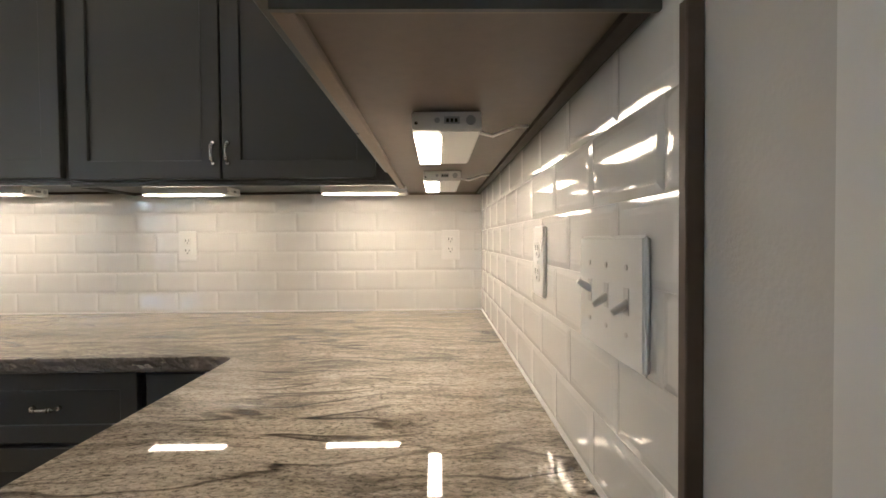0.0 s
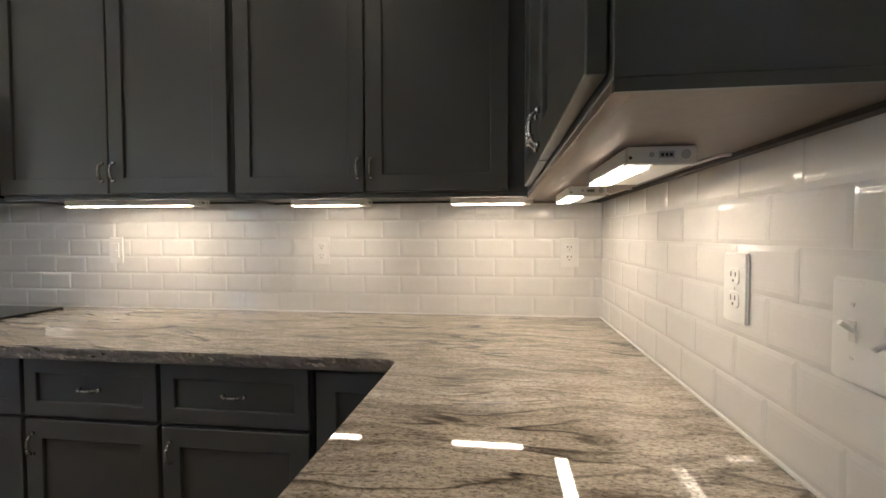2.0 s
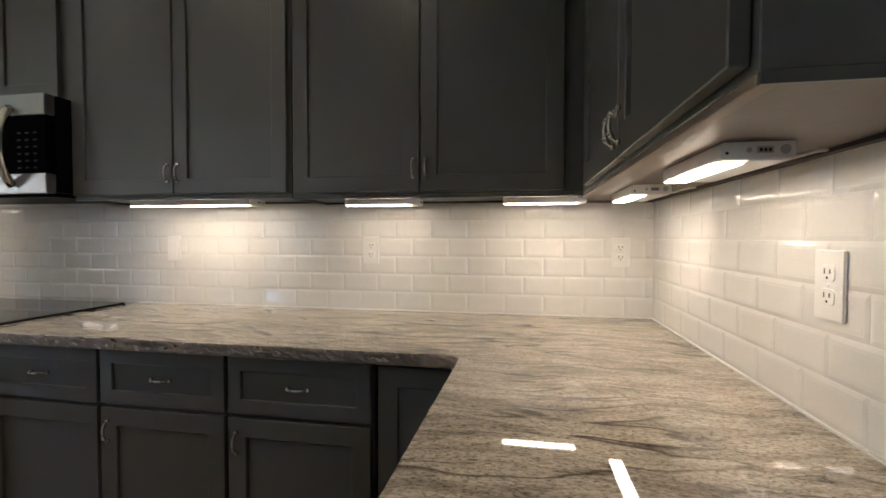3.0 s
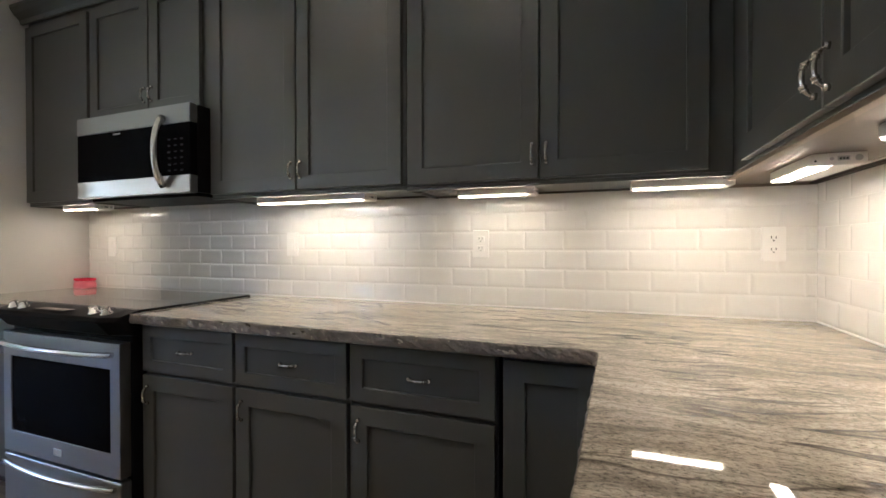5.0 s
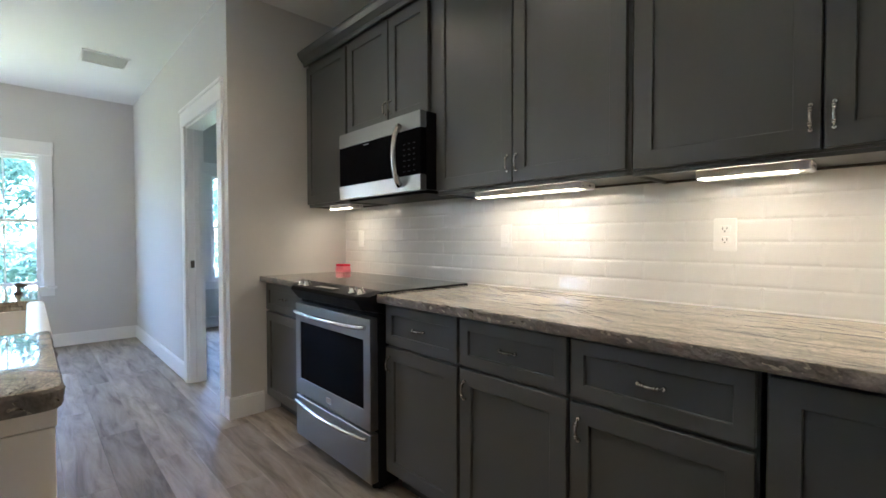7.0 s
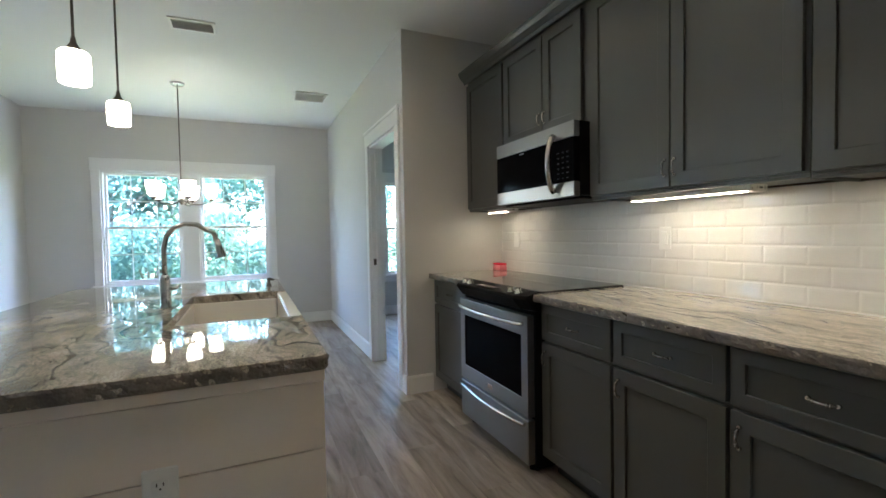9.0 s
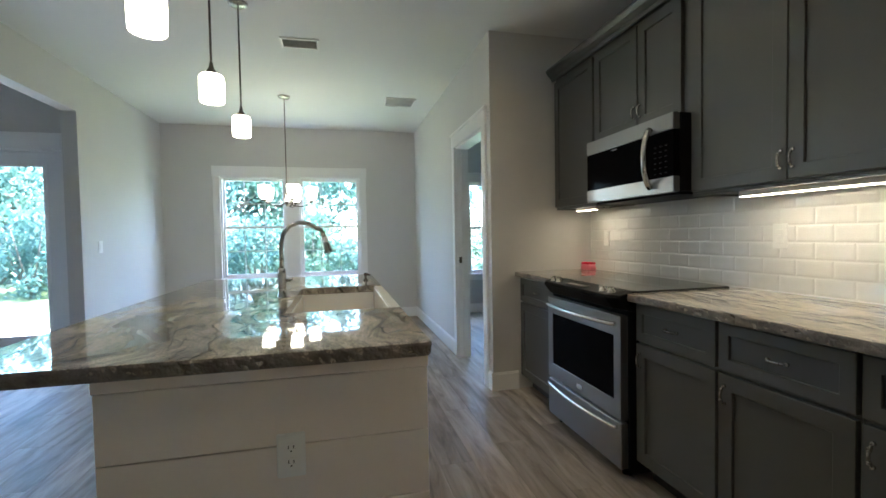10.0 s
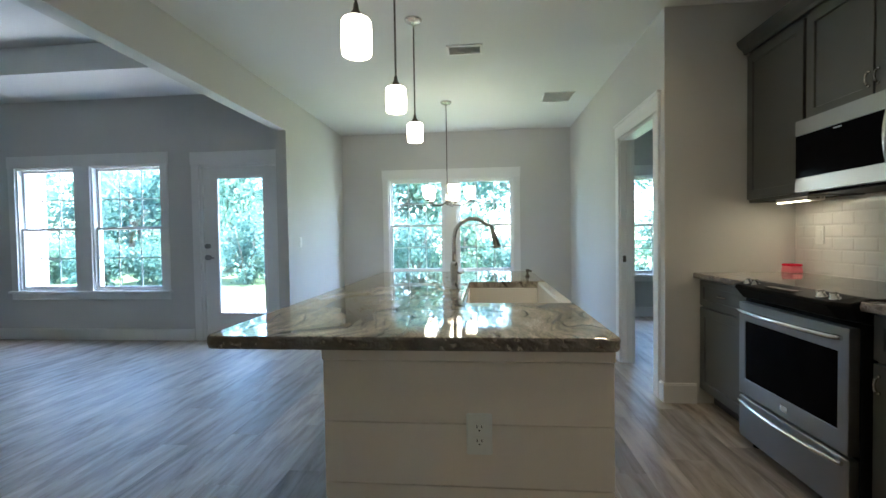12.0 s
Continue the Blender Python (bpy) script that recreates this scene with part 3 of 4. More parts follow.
# ---- countertops ----
def rounded(outline, radii, n=5):
    """Rounds the corners of an outline."""
    pts = []
    m = len(outline)
    for i, (p, r) in enumerate(zip(outline, radii)):
        p = Vector(p)
        if not r:
            pts.append(tuple(p))
            continue
        a = (Vector(outline[i - 1]) - p).normalized() * r
        b = (Vector(outline[(i + 1) % m]) - p).normalized() * r
        for k in range(n + 1):
            s = k / n
            pts.append(tuple(p + a * (1 - s) ** 2 + b * s ** 2))
    return pts


def chiselled(path, z0, z1, seed, depth=0.0055):
    """A rough broken-stone strip along a path of (x, y) corners; the outside lies to the left of the way walked."""
    bm = B()
    pts = [Vector((*p, 0)) for p in path]
    samples = []
    for a, b in zip(pts, pts[1:]):
        n = max(2, int((b - a).length / 0.007))
        out = Vector((-(b - a).y, (b - a).x, 0)).normalized()
        for k in range(n + (b is pts[-1])):
            samples.append((a.lerp(b, k / n), out))
    rows, levels = [], 6
    for p, out in samples:
        col = []
        for j in range(levels + 1):
            s = j / levels
            q = Vector((p.x, p.y, z0 + (z1 - z0) * s))
            d = 0.0 if j in (0, levels) else depth * (0.35 + 0.9 * noise.noise(Vector((q.x * 42 + q.z * 25 + seed, q.y * 42, q.z * 60))) + 0.5 * noise.noise(q * 120))
            col.append(bm.verts.new(q + out * d))
        rows.append(col)
    for a, b in zip(rows, rows[1:]):
        for j in range(levels):
            bm.faces.new((a[j], b[j], b[j + 1], a[j + 1]))
    bmesh.ops.recalc_face_normals(bm, faces=bm.faces[:])
    return bm


CT = 0.036
outline = rounded([(-2.357, -0.001), (-2.357, -0.666), (-0.708, -0.666), (-0.722, -1.415), (RW - 0.001, -1.415), (RW - 0.001, -0.001)], [0, 0, 0.04, 0.03, 0, 0])
ct = thing("countertop", (0, 0, 0), "polished tan-grey veined granite countertop along two walls", "countertop")
part("slab", prism(B(), outline, COUNTER - CT, COUNTER, 0.0015, 1), STONE, ct)
part("edge", chiselled(outline[1:-2][::-1], COUNTER - CT + 0.001, COUNTER - 0.0015, 3), STONEEDGE, ct, "rough chiselled granite edge, colour darkened for shade")
outline = [(-3.716, -0.001), (-3.716, -0.664), (-3.127, -0.664), (-3.127, -0.001)]
ct = thing("countertop", (-3.2, -0.3, 0), "short polished granite countertop beside the range", "countertop")
bm = prism(B(), outline, COUNTER - CT, COUNTER, 0.0015, 1)
bm.transform(Matrix.Translation((3.2, 0.3, 0)))
part("slab", bm, STONE, ct)
bm = chiselled([(-3.127, -0.664), (-3.716, -0.664)], COUNTER - CT + 0.001, COUNTER - 0.0015, 9)
bm.transform(Matrix.Translation((3.2, 0.3, 0)))
part("edge", bm, STONEEDGE, ct, "rough chiselled granite edge, colour darkened for shade")


# ---- under-cabinet lights ----
def under_light(at, length, rz, label, lens=0.030):
    """A slim box lamp, local x along its length, the lit strip on the -y side."""
    u = thing("under_cabinet_light", at, label, "light", "under-cabinet lights", rz)
    part("housing", box(B(), 0, length, -0.050, 0.050, -0.026, 0.0, 0.0025, 2), HOUSING, u, "pale metal lamp housing")
    part("cover", box(B(), 0.006, length - 0.006, -0.010, 0.046, -0.0275, -0.0262), PLASTIC, u, "white plastic cover")
    part("lens", box(B(), 0.006, length - 0.03, -0.048, -0.048 + lens, -0.0285, -0.0262), LED, u, "glowing white lens")
    end = part("end_plate", box(B(), length, length + 0.0015, -0.048, 0.048, -0.025, -0.001), HOUSING, u)
    part("knockout", cyl(B(), (length + 0.001, 0.034, -0.013), (length + 0.0025, 0.034, -0.013), 0.007), GREYPLASTIC, end)
    part("socket", box(B(), length + 0.001, length + 0.003, -0.004, 0.018, -0.018, -0.008), GREYPLASTIC, end)
    for k in range(3):
        part("pin", box(B(), length + 0.003, length + 0.0036, -0.001 + k * 0.006, 0.003 + k * 0.006, -0.016, -0.011), SLOT, end)
    part("screw", cyl(B(), (length + 0.001, -0.014, -0.013), (length + 0.0022, -0.014, -0.013), 0.004, None, 10), GREYPLASTIC, end)
    part("screw", cyl(B(), (length + 0.001, -0.044, -0.017), (length + 0.0022, -0.044, -0.017), 0.0025, None, 8), SLOT, end)
    return u


PZ = UPPER + 0.0088
# over the side counter: strips run towards the viewer
under_light((-0.206, -0.815, PZ - 0.004), 0.277, -90, "slim lit lamp under the side cabinet", 0.040)
under_light((-0.206, -0.28, PZ - 0.004), 0.275, -90, "slim lit lamp under the side cabinet near the corner", 0.040)
under_light((-2.176, -0.175, PZ + 0.006), 0.561, 0, "long lit lamp under the wall cabinet")
under_light((-1.218, -0.175, PZ), 0.286, 0, "slim lit lamp under the wall cabinet")
under_light((-0.616, -0.175, PZ), 0.288, 0, "slim lit lamp under the wall cabinet at the corner")
under_light((-3.54, -0.19, PZ + 0.018), 0.27, 0, "slim lit lamp under the cabinet beside the range")


def wire(pts, label):
    tagged(part("cable", tube(B(), pts, 0.0028, 6), PLASTIC), label, "cable")


for y0, note in ((-1.02, "short white cable from the lamp to the wall"), (-0.49, "short white cable from the lamp near the corner")):
    wire([(-0.156, y0, PZ - 0.016), (-0.13, y0 + 0.01, PZ - 0.020), (-0.095, y0 - 0.01, PZ - 0.010), (-0.075, y0, PZ - 0.007)], note)


# ---- electrical plates ----
def wall_outlet(at, rz, label, kind="duplex"):
    """A cover plate whose back lies at local y = 0 and which faces -y; the origin is its centre."""
    o = thing("wall_outlet" if kind != "switch" else "light_switch", at, label, "outlet" if kind != "switch" else "switch", rz=rz)
    w = 0.0785 if kind == "switch" else 0.036
    pl = part("plate", box(B(), -w, w, -0.0065, 0, -0.0585, 0.0585, 0.0028, 3), PLASTIC, o)
    if kind == "duplex":
        for s in (-1, 1):
            bm = B()
            prism(bm, rounded([(-0.017, -0.0135), (0.017, -0.0135), (0.017, 0.0135), (-0.017, 0.0135)], [0.009] * 4), 0.0, 0.0022, 0.0005, 1)
            bm.transform(Matrix.Translation((0, -0.0062, s * 0.0195)) @ pose(0, 0, 0, 90))
            f = part("socket", bm, PLASTIC, o)
            for dx, hh in ((-0.0065, 0.0045), (0.0065, 0.0038)):
                part("slot", box(B(), dx - 0.0012, dx + 0.0012, -0.0088, -0.008, s * 0.0195 + 0.003 - hh, s * 0.0195 + 0.003 + hh), SLOT, f)
            part("slot", cyl(B(), (0, -0.008, s * 0.0195 - 0.0075), (0, -0.0089, s * 0.0195 - 0.0075), 0.0024, None, 8), SLOT, f)
        part("screw", cyl(B(), (0, -0.006, 0), (0, -0.0078, 0), 0.003, None, 10), PLASTIC, o)
    elif kind == "rocker":
        part("socket", box(B(), -0.0165, 0.0165, -0.009, -0.006, -0.033, 0.033, 0.001), PLASTIC, o)
        for s in (-0.004, 0.004):
            part("button", box(B(), -0.007, 0.007, -0.0102, -0.0089, s - 0.003, s + 0.003), PLASTIC, o)
    else:
        for i in (-1, 0, 1):
            cx = i * 0.046
            part("slot", box(B(), cx - 0.005, cx + 0.005, -0.0072, -0.006, -0.012, 0.012), HOUSING, o)
            up = i == -1
            bm = B()
            tip = 0.010 if up else -0.010
            tube(bm, [(cx, -0.004, 0), (cx, -0.012, tip * 0.5), (cx, -0.020, tip)], [0.004, 0.0038, 0.0032], 8)
            part("toggle", bm, PLASTIC, o)
            for s in (-1, 1):
                part("screw", cyl(B(), (cx, -0.006, s * 0.030), (cx, -0.0075, s * 0.030), 0.0026, None, 10), HOUSING, o)
    return o


TF = -0.0085
wall_outlet((-0.169, TF, 1.170), 0, "white duplex outlet on the tiled wall near the corner")
wall_outlet((-1.185, TF, 1.173), 0, "white duplex outlet on the tiled wall")
wall_outlet((-2.152, TF, 1.174), 0, "white outlet with test buttons on the tiled wall", "rocker")
wall_outlet((-3.49, TF, 1.163), 0, "white outlet on the tiled wall behind the range", "rocker")
wall_outlet((RW + TF, -0.998, 1.153), -90, "white duplex outlet on the side tiles")
wall_outlet((RW + TF, -1.291, 1.134), -90, "white triple toggle switch plate on the side tiles", "switch")
wall_outlet((-5.45, DIN_Y, 1.15), 180, "white switch plate on the dining wall", "rocker")


# ---- range ----
def make_range():
    x0, x1 = -3.124, -2.361
    w = x1 - x0
    r = thing("range", (x0, 0, 0), "stainless steel slide-in range with black glass top", "range")
    part("body", box(B(), 0.004, w - 0.004, -0.655, -0.02, 0.03, 0.90, 0.003), BLACK, r, "black enamel body")
    part("cooktop", box(B(), -0.004, w + 0.004, -0.64, -0.075, 0.905, 0.924, 0.004, 2), BLACKGLASS, r, "black glass cooktop")
    bm = B()
    side = [(-0.62, 0.926), (-0.735, 0.905), (-0.745, 0.89), (-0.70, 0.835), (-0.62, 0.82)]
    n = len(side)
    rings = []
    for xx, pull in ((-0.004, 0.03), (0.06, 0.0), (w - 0.06, 0.0), (w + 0.004, 0.03)):
        rings.append([bm.verts.new((xx, y + pull * (1 if y < -0.65 else 0), z)) for y, z in side])
    for a, b in zip(rings, rings[1:]):
        for k in range(n):
            bm.faces.new((a[k], a[(k + 1) % n], b[(k + 1) % n], b[k]))
    bm.faces.new(rings[0])
    bm.faces.new(rings[-1])
    bmesh.ops.recalc_face_normals(bm, faces=bm.faces[:])
    bmesh.ops.bevel(bm, geom=bm.edges[:], offset=0.003, segments=1, affect="EDGES")
    panel = part("control_panel", bm, BLACK, r, "black sloping control panel")
    part("display", box(B(), 0.27, w - 0.30, -0.715, -0.655, 0.9135, 0.9165), BLACKGLASS, panel)
    for kx in (0.085, 0.15, w - 0.16, w - 0.09):
        bm = B()
        m = Matrix.Translation((kx, -0.690, 0.913)) @ pose(0, 0, 0, 12) @ Matrix.Scale(0.85, 4)
        lathe(bm, [(0.0, 0.026), (0.014, 0.026), (0.017, 0.022), (0.018, 0.006), (0.024, 0.004), (0.025, 0.0)], seg=20)
        box(bm, -0.004, 0.004, -0.018, 0.018, 0.024, 0.031, 0.0015)
        bm.transform(m)
        part("knob", bm, NICKEL, panel, "polished steel knob")
    # oven door
    d0, d1, y = 0.012, w - 0.012, -0.695
    bm = B()
    ring(bm, d0, d1, 0.298, 0.805, y, y + 0.045, (0.055, 0.055, 0.09, 0.10), "y", 0.002)
    dr = part("oven_door", bm, STEEL, r, "brushed steel oven door")
    part("oven_window", box(B(), d0 + 0.045, d1 - 0.045, y + 0.004, y + 0.04, 0.383, 0.71), OVENGLASS, dr, "dark oven glass")
    bm = B()
    tube(bm, [(d0 + 0.02 + (d1 - d0 - 0.04) * s, y - 0.012 - 0.045 * math.sin(math.pi * s) ** 0.5, 0.765) for s in (0, .04, .1, .2, .35, .5, .65, .8, .9, .96, 1)], 0.011, 12)
    part("oven_handle", bm, CHROME, dr, "bowed steel handle")
    part("badge", box(B(), w / 2 - 0.025, w / 2 + 0.025, y - 0.003, y, 0.328, 0.358, 0.001), CHROME, dr)
    bm = B()
    box(bm, d0, d1, y, y + 0.045, 0.06, 0.284, 0.004)
    dw = part("drawer", bm, STEEL, r, "brushed steel warming drawer")
    bm = B()
    tube(bm, [(d0 + 0.02 + (d1 - d0 - 0.04) * s, y - 0.008 - 0.022 * math.sin(math.pi * s) ** 0.6, 0.262 - 0.012 * math.sin(math.pi * s)) for s in (0, .05, .12, .2, .35, .5, .65, .8, .88, .95, 1)], 0.010, 12)
    part("drawer_handle", bm, CHROME, dw, "bowed steel handle")
    for xx in (0.05, w - 0.08):
        for yy in (-0.62, -0.1):
            part("foot", cyl(B(), (xx, yy, 0), (xx, yy, 0.035), 0.018), BLACK, r)


make_range()


# ---- microwave ----
def make_microwave():
    x0, w, z0, h = -3.105, 0.752, 1.398, 0.383
    m = thing("microwave", (x0, 0, z0), "stainless steel over-range microwave with black glass", "microwave")
    y = -0.415
    part("body", box(B(), 0, w, -0.375, -0.002, 0.004, h, 0.003), BLACK, m, "black metal case")
    part("vent_plate", box(B(), 0.02, w - 0.02, -0.36, -0.05, -0.012, 0.005, 0.003), BLACK, m)
    part("top_band", box(B(), 0, w, y, -0.376, h - 0.080, h, 0.003, 2), STEEL, m, "brushed steel band")
    part("bottom_band", box(B(), 0, w, y, -0.376, 0.0, 0.075, 0.003, 2), STEEL, m, "brushed steel band")
    part("door_glass", box(B(), 0.001, w - 0.185, y + 0.002, -0.376, 0.0765, h - 0.0815, 0.002), OVENGLASS, m, "dark glass door")
    pad = part("control_pad", box(B(), w - 0.183, w - 0.001, y + 0.002, -0.376, 0.0765, h - 0.0815, 0.002), OVENGLASS, m, "black touch pad")
    for r in range(6):
        for c in range(3):
            part("key", box(B(), w - 0.135 + c * 0.038, w - 0.118 + c * 0.038, y + 0.0012, y + 0.002, 0.095 + r * 0.027, 0.101 + r * 0.027), KEYGREY, pad)
    bm = B()
    pts = [(w - 0.155 + 0.018 * math.sin(math.pi * s), y - 0.006 - 0.05 * math.sin(math.pi * s) ** 0.7, 0.03 + s * 0.30) for s in (0, .06, .14, .25, .38, .5, .62, .75, .86, .94, 1)]
    tube(bm, pts, [0.016] * 11, 12)
    bm.transform(Matrix.Translation((w - 0.15, 0, 0)) @ Matrix.Diagonal((0.9, 1, 1, 1)) @ Matrix.Translation((0.15 - w, 0, 0)))
    part("handle", bm, NICKEL, m, "wide bowed steel handle")
    part("logo", box(B(), 0.26, 0.31, y + 0.0012, y + 0.002, h - 0.098, h - 0.092), GREYPLASTIC, m)


make_microwave()

# ---- small red tub on the short counter ----
def loft(bm, loops):
    """Skins closed loops of (x, y, z) and caps both ends."""
    rings = [[bm.verts.new(p) for p in loop] for loop in loops]
    n = len(rings[0])
    for a, b in zip(rings, rings[1:]):
        for k in range(n):
            bm.faces.new((a[k], a[(k + 1) % n], b[(k + 1) % n], b[k])).smooth = True
    bm.faces.new(rings[0][::-1])
    bm.faces.new(rings[-1])
    return bm


def pad(hx, hy, z, rad=0.014):
    return [(x, y, z) for x, y in rounded([(-hx, -hy), (hx, -hy), (hx, hy), (-hx, hy)], [rad] * 4, 4)]


tub = thing("plastic_tub", (-3.65, -0.07, COUNTER), "small red plastic tub with lid on the counter", "container")
part("tub_body", loft(B(), [pad(0.050, 0.034, 0.0), pad(0.056, 0.038, 0.004), pad(0.054, 0.036, 0.030), pad(0.048, 0.033, 0.044)]), PINK, tub, "translucent pink body")
part("lid", loft(B(), [pad(0.050, 0.035, 0.0445), pad(0.052, 0.037, 0.046), pad(0.052, 0.037, 0.055), pad(0.047, 0.033, 0.059)]), RED, tub, "glossy red lid")

# ---- island ----
ITOP = 0.914
IX0, IX1, IY0, IY1 = -3.98, -1.722, -2.912, -1.748
SX0, SX1, SY0 = -3.18, -2.34, -2.20
isl = thing("kitchen_island", (-2.85, -2.165, 0), "white shiplap-clad kitchen island", "island")
OFF = Matrix.Translation((2.85, 2.165, 0))


def ipart(name, bm, mat, parent=isl, label=""):
    bm.transform(OFF)
    return part(name, bm, mat, parent, label)


bm = B()
LX, LY0, LY1 = -1.752, -2.572, -1.757  # the boarded end
box(bm, IX0 + 0.10, SX0 - 0.03, LY0 + 0.016, LY1 - 0.019, 0.02, 0.876)
box(bm, SX1 + 0.03, LX - 0.015, LY0 + 0.016, LY1 - 0.019, 0.02, 0.876)
box(bm, SX0 - 0.03, SX1 + 0.03, LY0 + 0.016, SY0 - 0.05, 0.02, 0.876)
box(bm, SX0 - 0.03, SX1 + 0.03, SY0 - 0.05, LY1 - 0.019, 0.02, 0.61)
body = ipart("body", bm, SHIPLAP)
for z0, z1 in ((0.02, 0.125), (0.128, 0.303), (0.306, 0.481), (0.484, 0.660), (0.663, 0.838)):
    ipart("board", box(B(), LX - 0.015, LX, LY0, LY1, z0, z1, 0.0015), SHIPLAP, body)
ipart("top_trim", box(B(), LX - 0.015, LX + 0.005, LY0 - 0.003, LY1 + 0.0025, 0.841, 0.877, 0.002), SHIPLAP, body)
ipart("side_panel", box(B(), SX1 + 0.03, LX - 0.015, LY1 - 0.019, LY1 - 0.002, 0.02, 0.876), SHIPLAP, body)
ct = thing("island_countertop", (0, 0, 0), "polished swirled granite top of the island", "countertop")
outline = rounded([(IX0, IY0), (IX1, IY0), (IX1, IY1), (SX1, IY1), (SX1, SY0), (SX0, SY0), (SX0, IY1), (IX0, IY1)], [0.03, 0.03, 0.03, 0, 0, 0, 0, 0.03])
part("slab", prism(B(), outline, ITOP - 0.038, ITOP, 0.0015, 1), ISLESTONE, ct)
part("edge", chiselled((outline[-6:] + outline[:19])[::-1], ITOP - 0.037, ITOP - 0.0015, 5), STONEEDGE, ct, "rough chiselled granite edge, colour darkened for shade")
bm = B()
a0, a1, b0, b1 = SX0 - 0.004, SX1 + 0.004, SY0 - 0.004, -1.742
zr = ITOP - 0.004
box(bm, a0 - 0.012, a1 + 0.012, b1 - 0.052, b1, 0.62, zr, 0.006, 2)
box(bm, a0 - 0.012, a0 + 0.02, b0, b1 - 0.054, 0.66, ITOP - 0.037, 0.003)
box(bm, a1 - 0.02, a1 + 0.012, b0, b1 - 0.054, 0.66, ITOP - 0.037, 0.003)
box(bm, a0 + 0.021, a1 - 0.021, b0 - 0.02, b0 + 0.01, 0.66, ITOP - 0.037, 0.003)
box(bm, a0 + 0.021, a1 - 0.021, b0, b1 - 0.054, 0.65, 0.67)
tagged(part("farmhouse_sink", bm, SINK), "white fireclay apron-front sink in the island", "sink")

fa = thing("faucet", (-2.80, -2.262, ITOP), "satin nickel gooseneck pull-down kitchen faucet", "faucet")
part("base", lathe(B(), [(0.0, 0.0), (0.027, 0.0), (0.027, 0.006), (0.021, 0.012), (0.019, 0.05), (0.0205, 0.12), (0.018, 0.14), (0.012, 0.148), (0.0, 0.148)]), NICKEL, fa)
arc = [(0, 0, 0.14), (0, 0, 0.20), (0, 0.0, 0.26)] + [(0, 0.098 - 0.098 * math.cos(a), 0.265 + 0.102 * math.sin(a)) for a in (0.15 * math.pi * k for k in range(1, 6))]
arc += [(0, 0.192, 0.325), (0, 0.207, 0.282)]
part("neck", tube(B(), arc, 0.0105, 14), NICKEL, fa)
part("spray_head", tube(B(), [(0, 0.203, 0.295), (0, 0.212, 0.262), (0, 0.222, 0.222), (0, 0.224, 0.214)], [0.0125, 0.015, 0.021, 0.020], 16), NICKEL, fa)
bm = B()
tube(bm, [(0.0, 0.016, 0.085), (0.0, 0.045, 0.088), (0.0, 0.05, 0.10)], [0.008, 0.007, 0.005])
part("lever", bm, NICKEL, fa)
soap = thing("soap_dispenser", (-3.50, -1.82, ITOP), "small dark pump on the island top", "dispenser")
part("stem", lathe(B(), [(0.0, 0.0), (0.016, 0.0), (0.014, 0.01), (0.008, 0.014), (0.008, 0.035), (0.0, 0.035)], seg=14), BRONZE, soap)
part("spout", tube(B(), [(0, -0.012, 0.04), (0, 0.0, 0.042), (0, 0.03, 0.036)], [0.009, 0.010, 0.006]), BRONZE, soap)
wall_outlet((-1.7515, -2.125, 0.637), 90, "white duplex outlet on the island end")


# ---- pendants ----
def pendant(at, label):
    """The origin is on the ceiling; the shade hangs below."""
    p = thing("pendant_lamp", at, label, "pendant lamp", "pendants over the island")
    zb = 1.868 - CEIL
    part("canopy", lathe(B(), [(0.0, 0.0), (0.062, 0.0), (0.062, -0.006), (0.05, -0.018), (0.012, -0.022), (0.0, -0.022)]), NICKEL, p)
    part("rod", cyl(B(), (0, 0, -0.02), (0, 0, zb + 0.185), 0.0055, None, 10), BRONZE, p)
    part("cap", lathe(B(), [(0.0, zb + 0.205), (0.008, zb + 0.20), (0.012, zb + 0.175), (0.026, zb + 0.152), (0.034, zb + 0.142), (0.0, zb + 0.141)]), BRONZE, p)
    glass = [(0.028, 0.141), (0.050, 0.138), (0.056, 0.128), (0.0575, 0.07), (0.0557, 0.011), (0.053, 0.007), (0.052, 0.011), (0.0537, 0.07), (0.0524, 0.126), (0.028, 0.137)]
    part("shade", lathe(B(), [(r, zb + z) for r, z in glass]), SHADE, p, "lit white opal glass shade")
    return p


PEND = "bronze pendant with a lit white glass cylinder shade"
first = pendant((-2.165, -2.572, CEIL), PEND)
for x, y in ((-2.92, -2.575), (-3.675, -2.59)):
    copy_thing(first, pose(x, y, CEIL))

# ---- recessed ceiling lights over the work aisle ----
def downlight(at):
    d = thing("ceiling_light", at, "round recessed warm ceiling light with white trim", "ceiling light", "recessed lights")
    part("trim_ring", lathe(B(), [(0.064, 0.0), (0.064, -0.002), (0.080, -0.006), (0.108, -0.004), (0.110, 0.0)]), TRIM, d)
    part("baffle", lathe(B(), [(0.070, 0.0005), (0.070, 0.085), (0.0, 0.085), (0.0, 0.082), (0.066, 0.082), (0.066, 0.0005), (0.070, 0.0005)]), TRIM, d, "white inner sleeve")
    part("lens", lathe(B(), [(0.0, 0.042), (0.062, 0.042), (0.062, 0.045), (0.0, 0.045)]), CAN, d, "glowing warm lens")
    return d


can = downlight((CAN_X[0], CAN_Y, CEIL))
for x in CAN_X[1:]:
    copy_thing(can, pose(x, CAN_Y, CEIL))

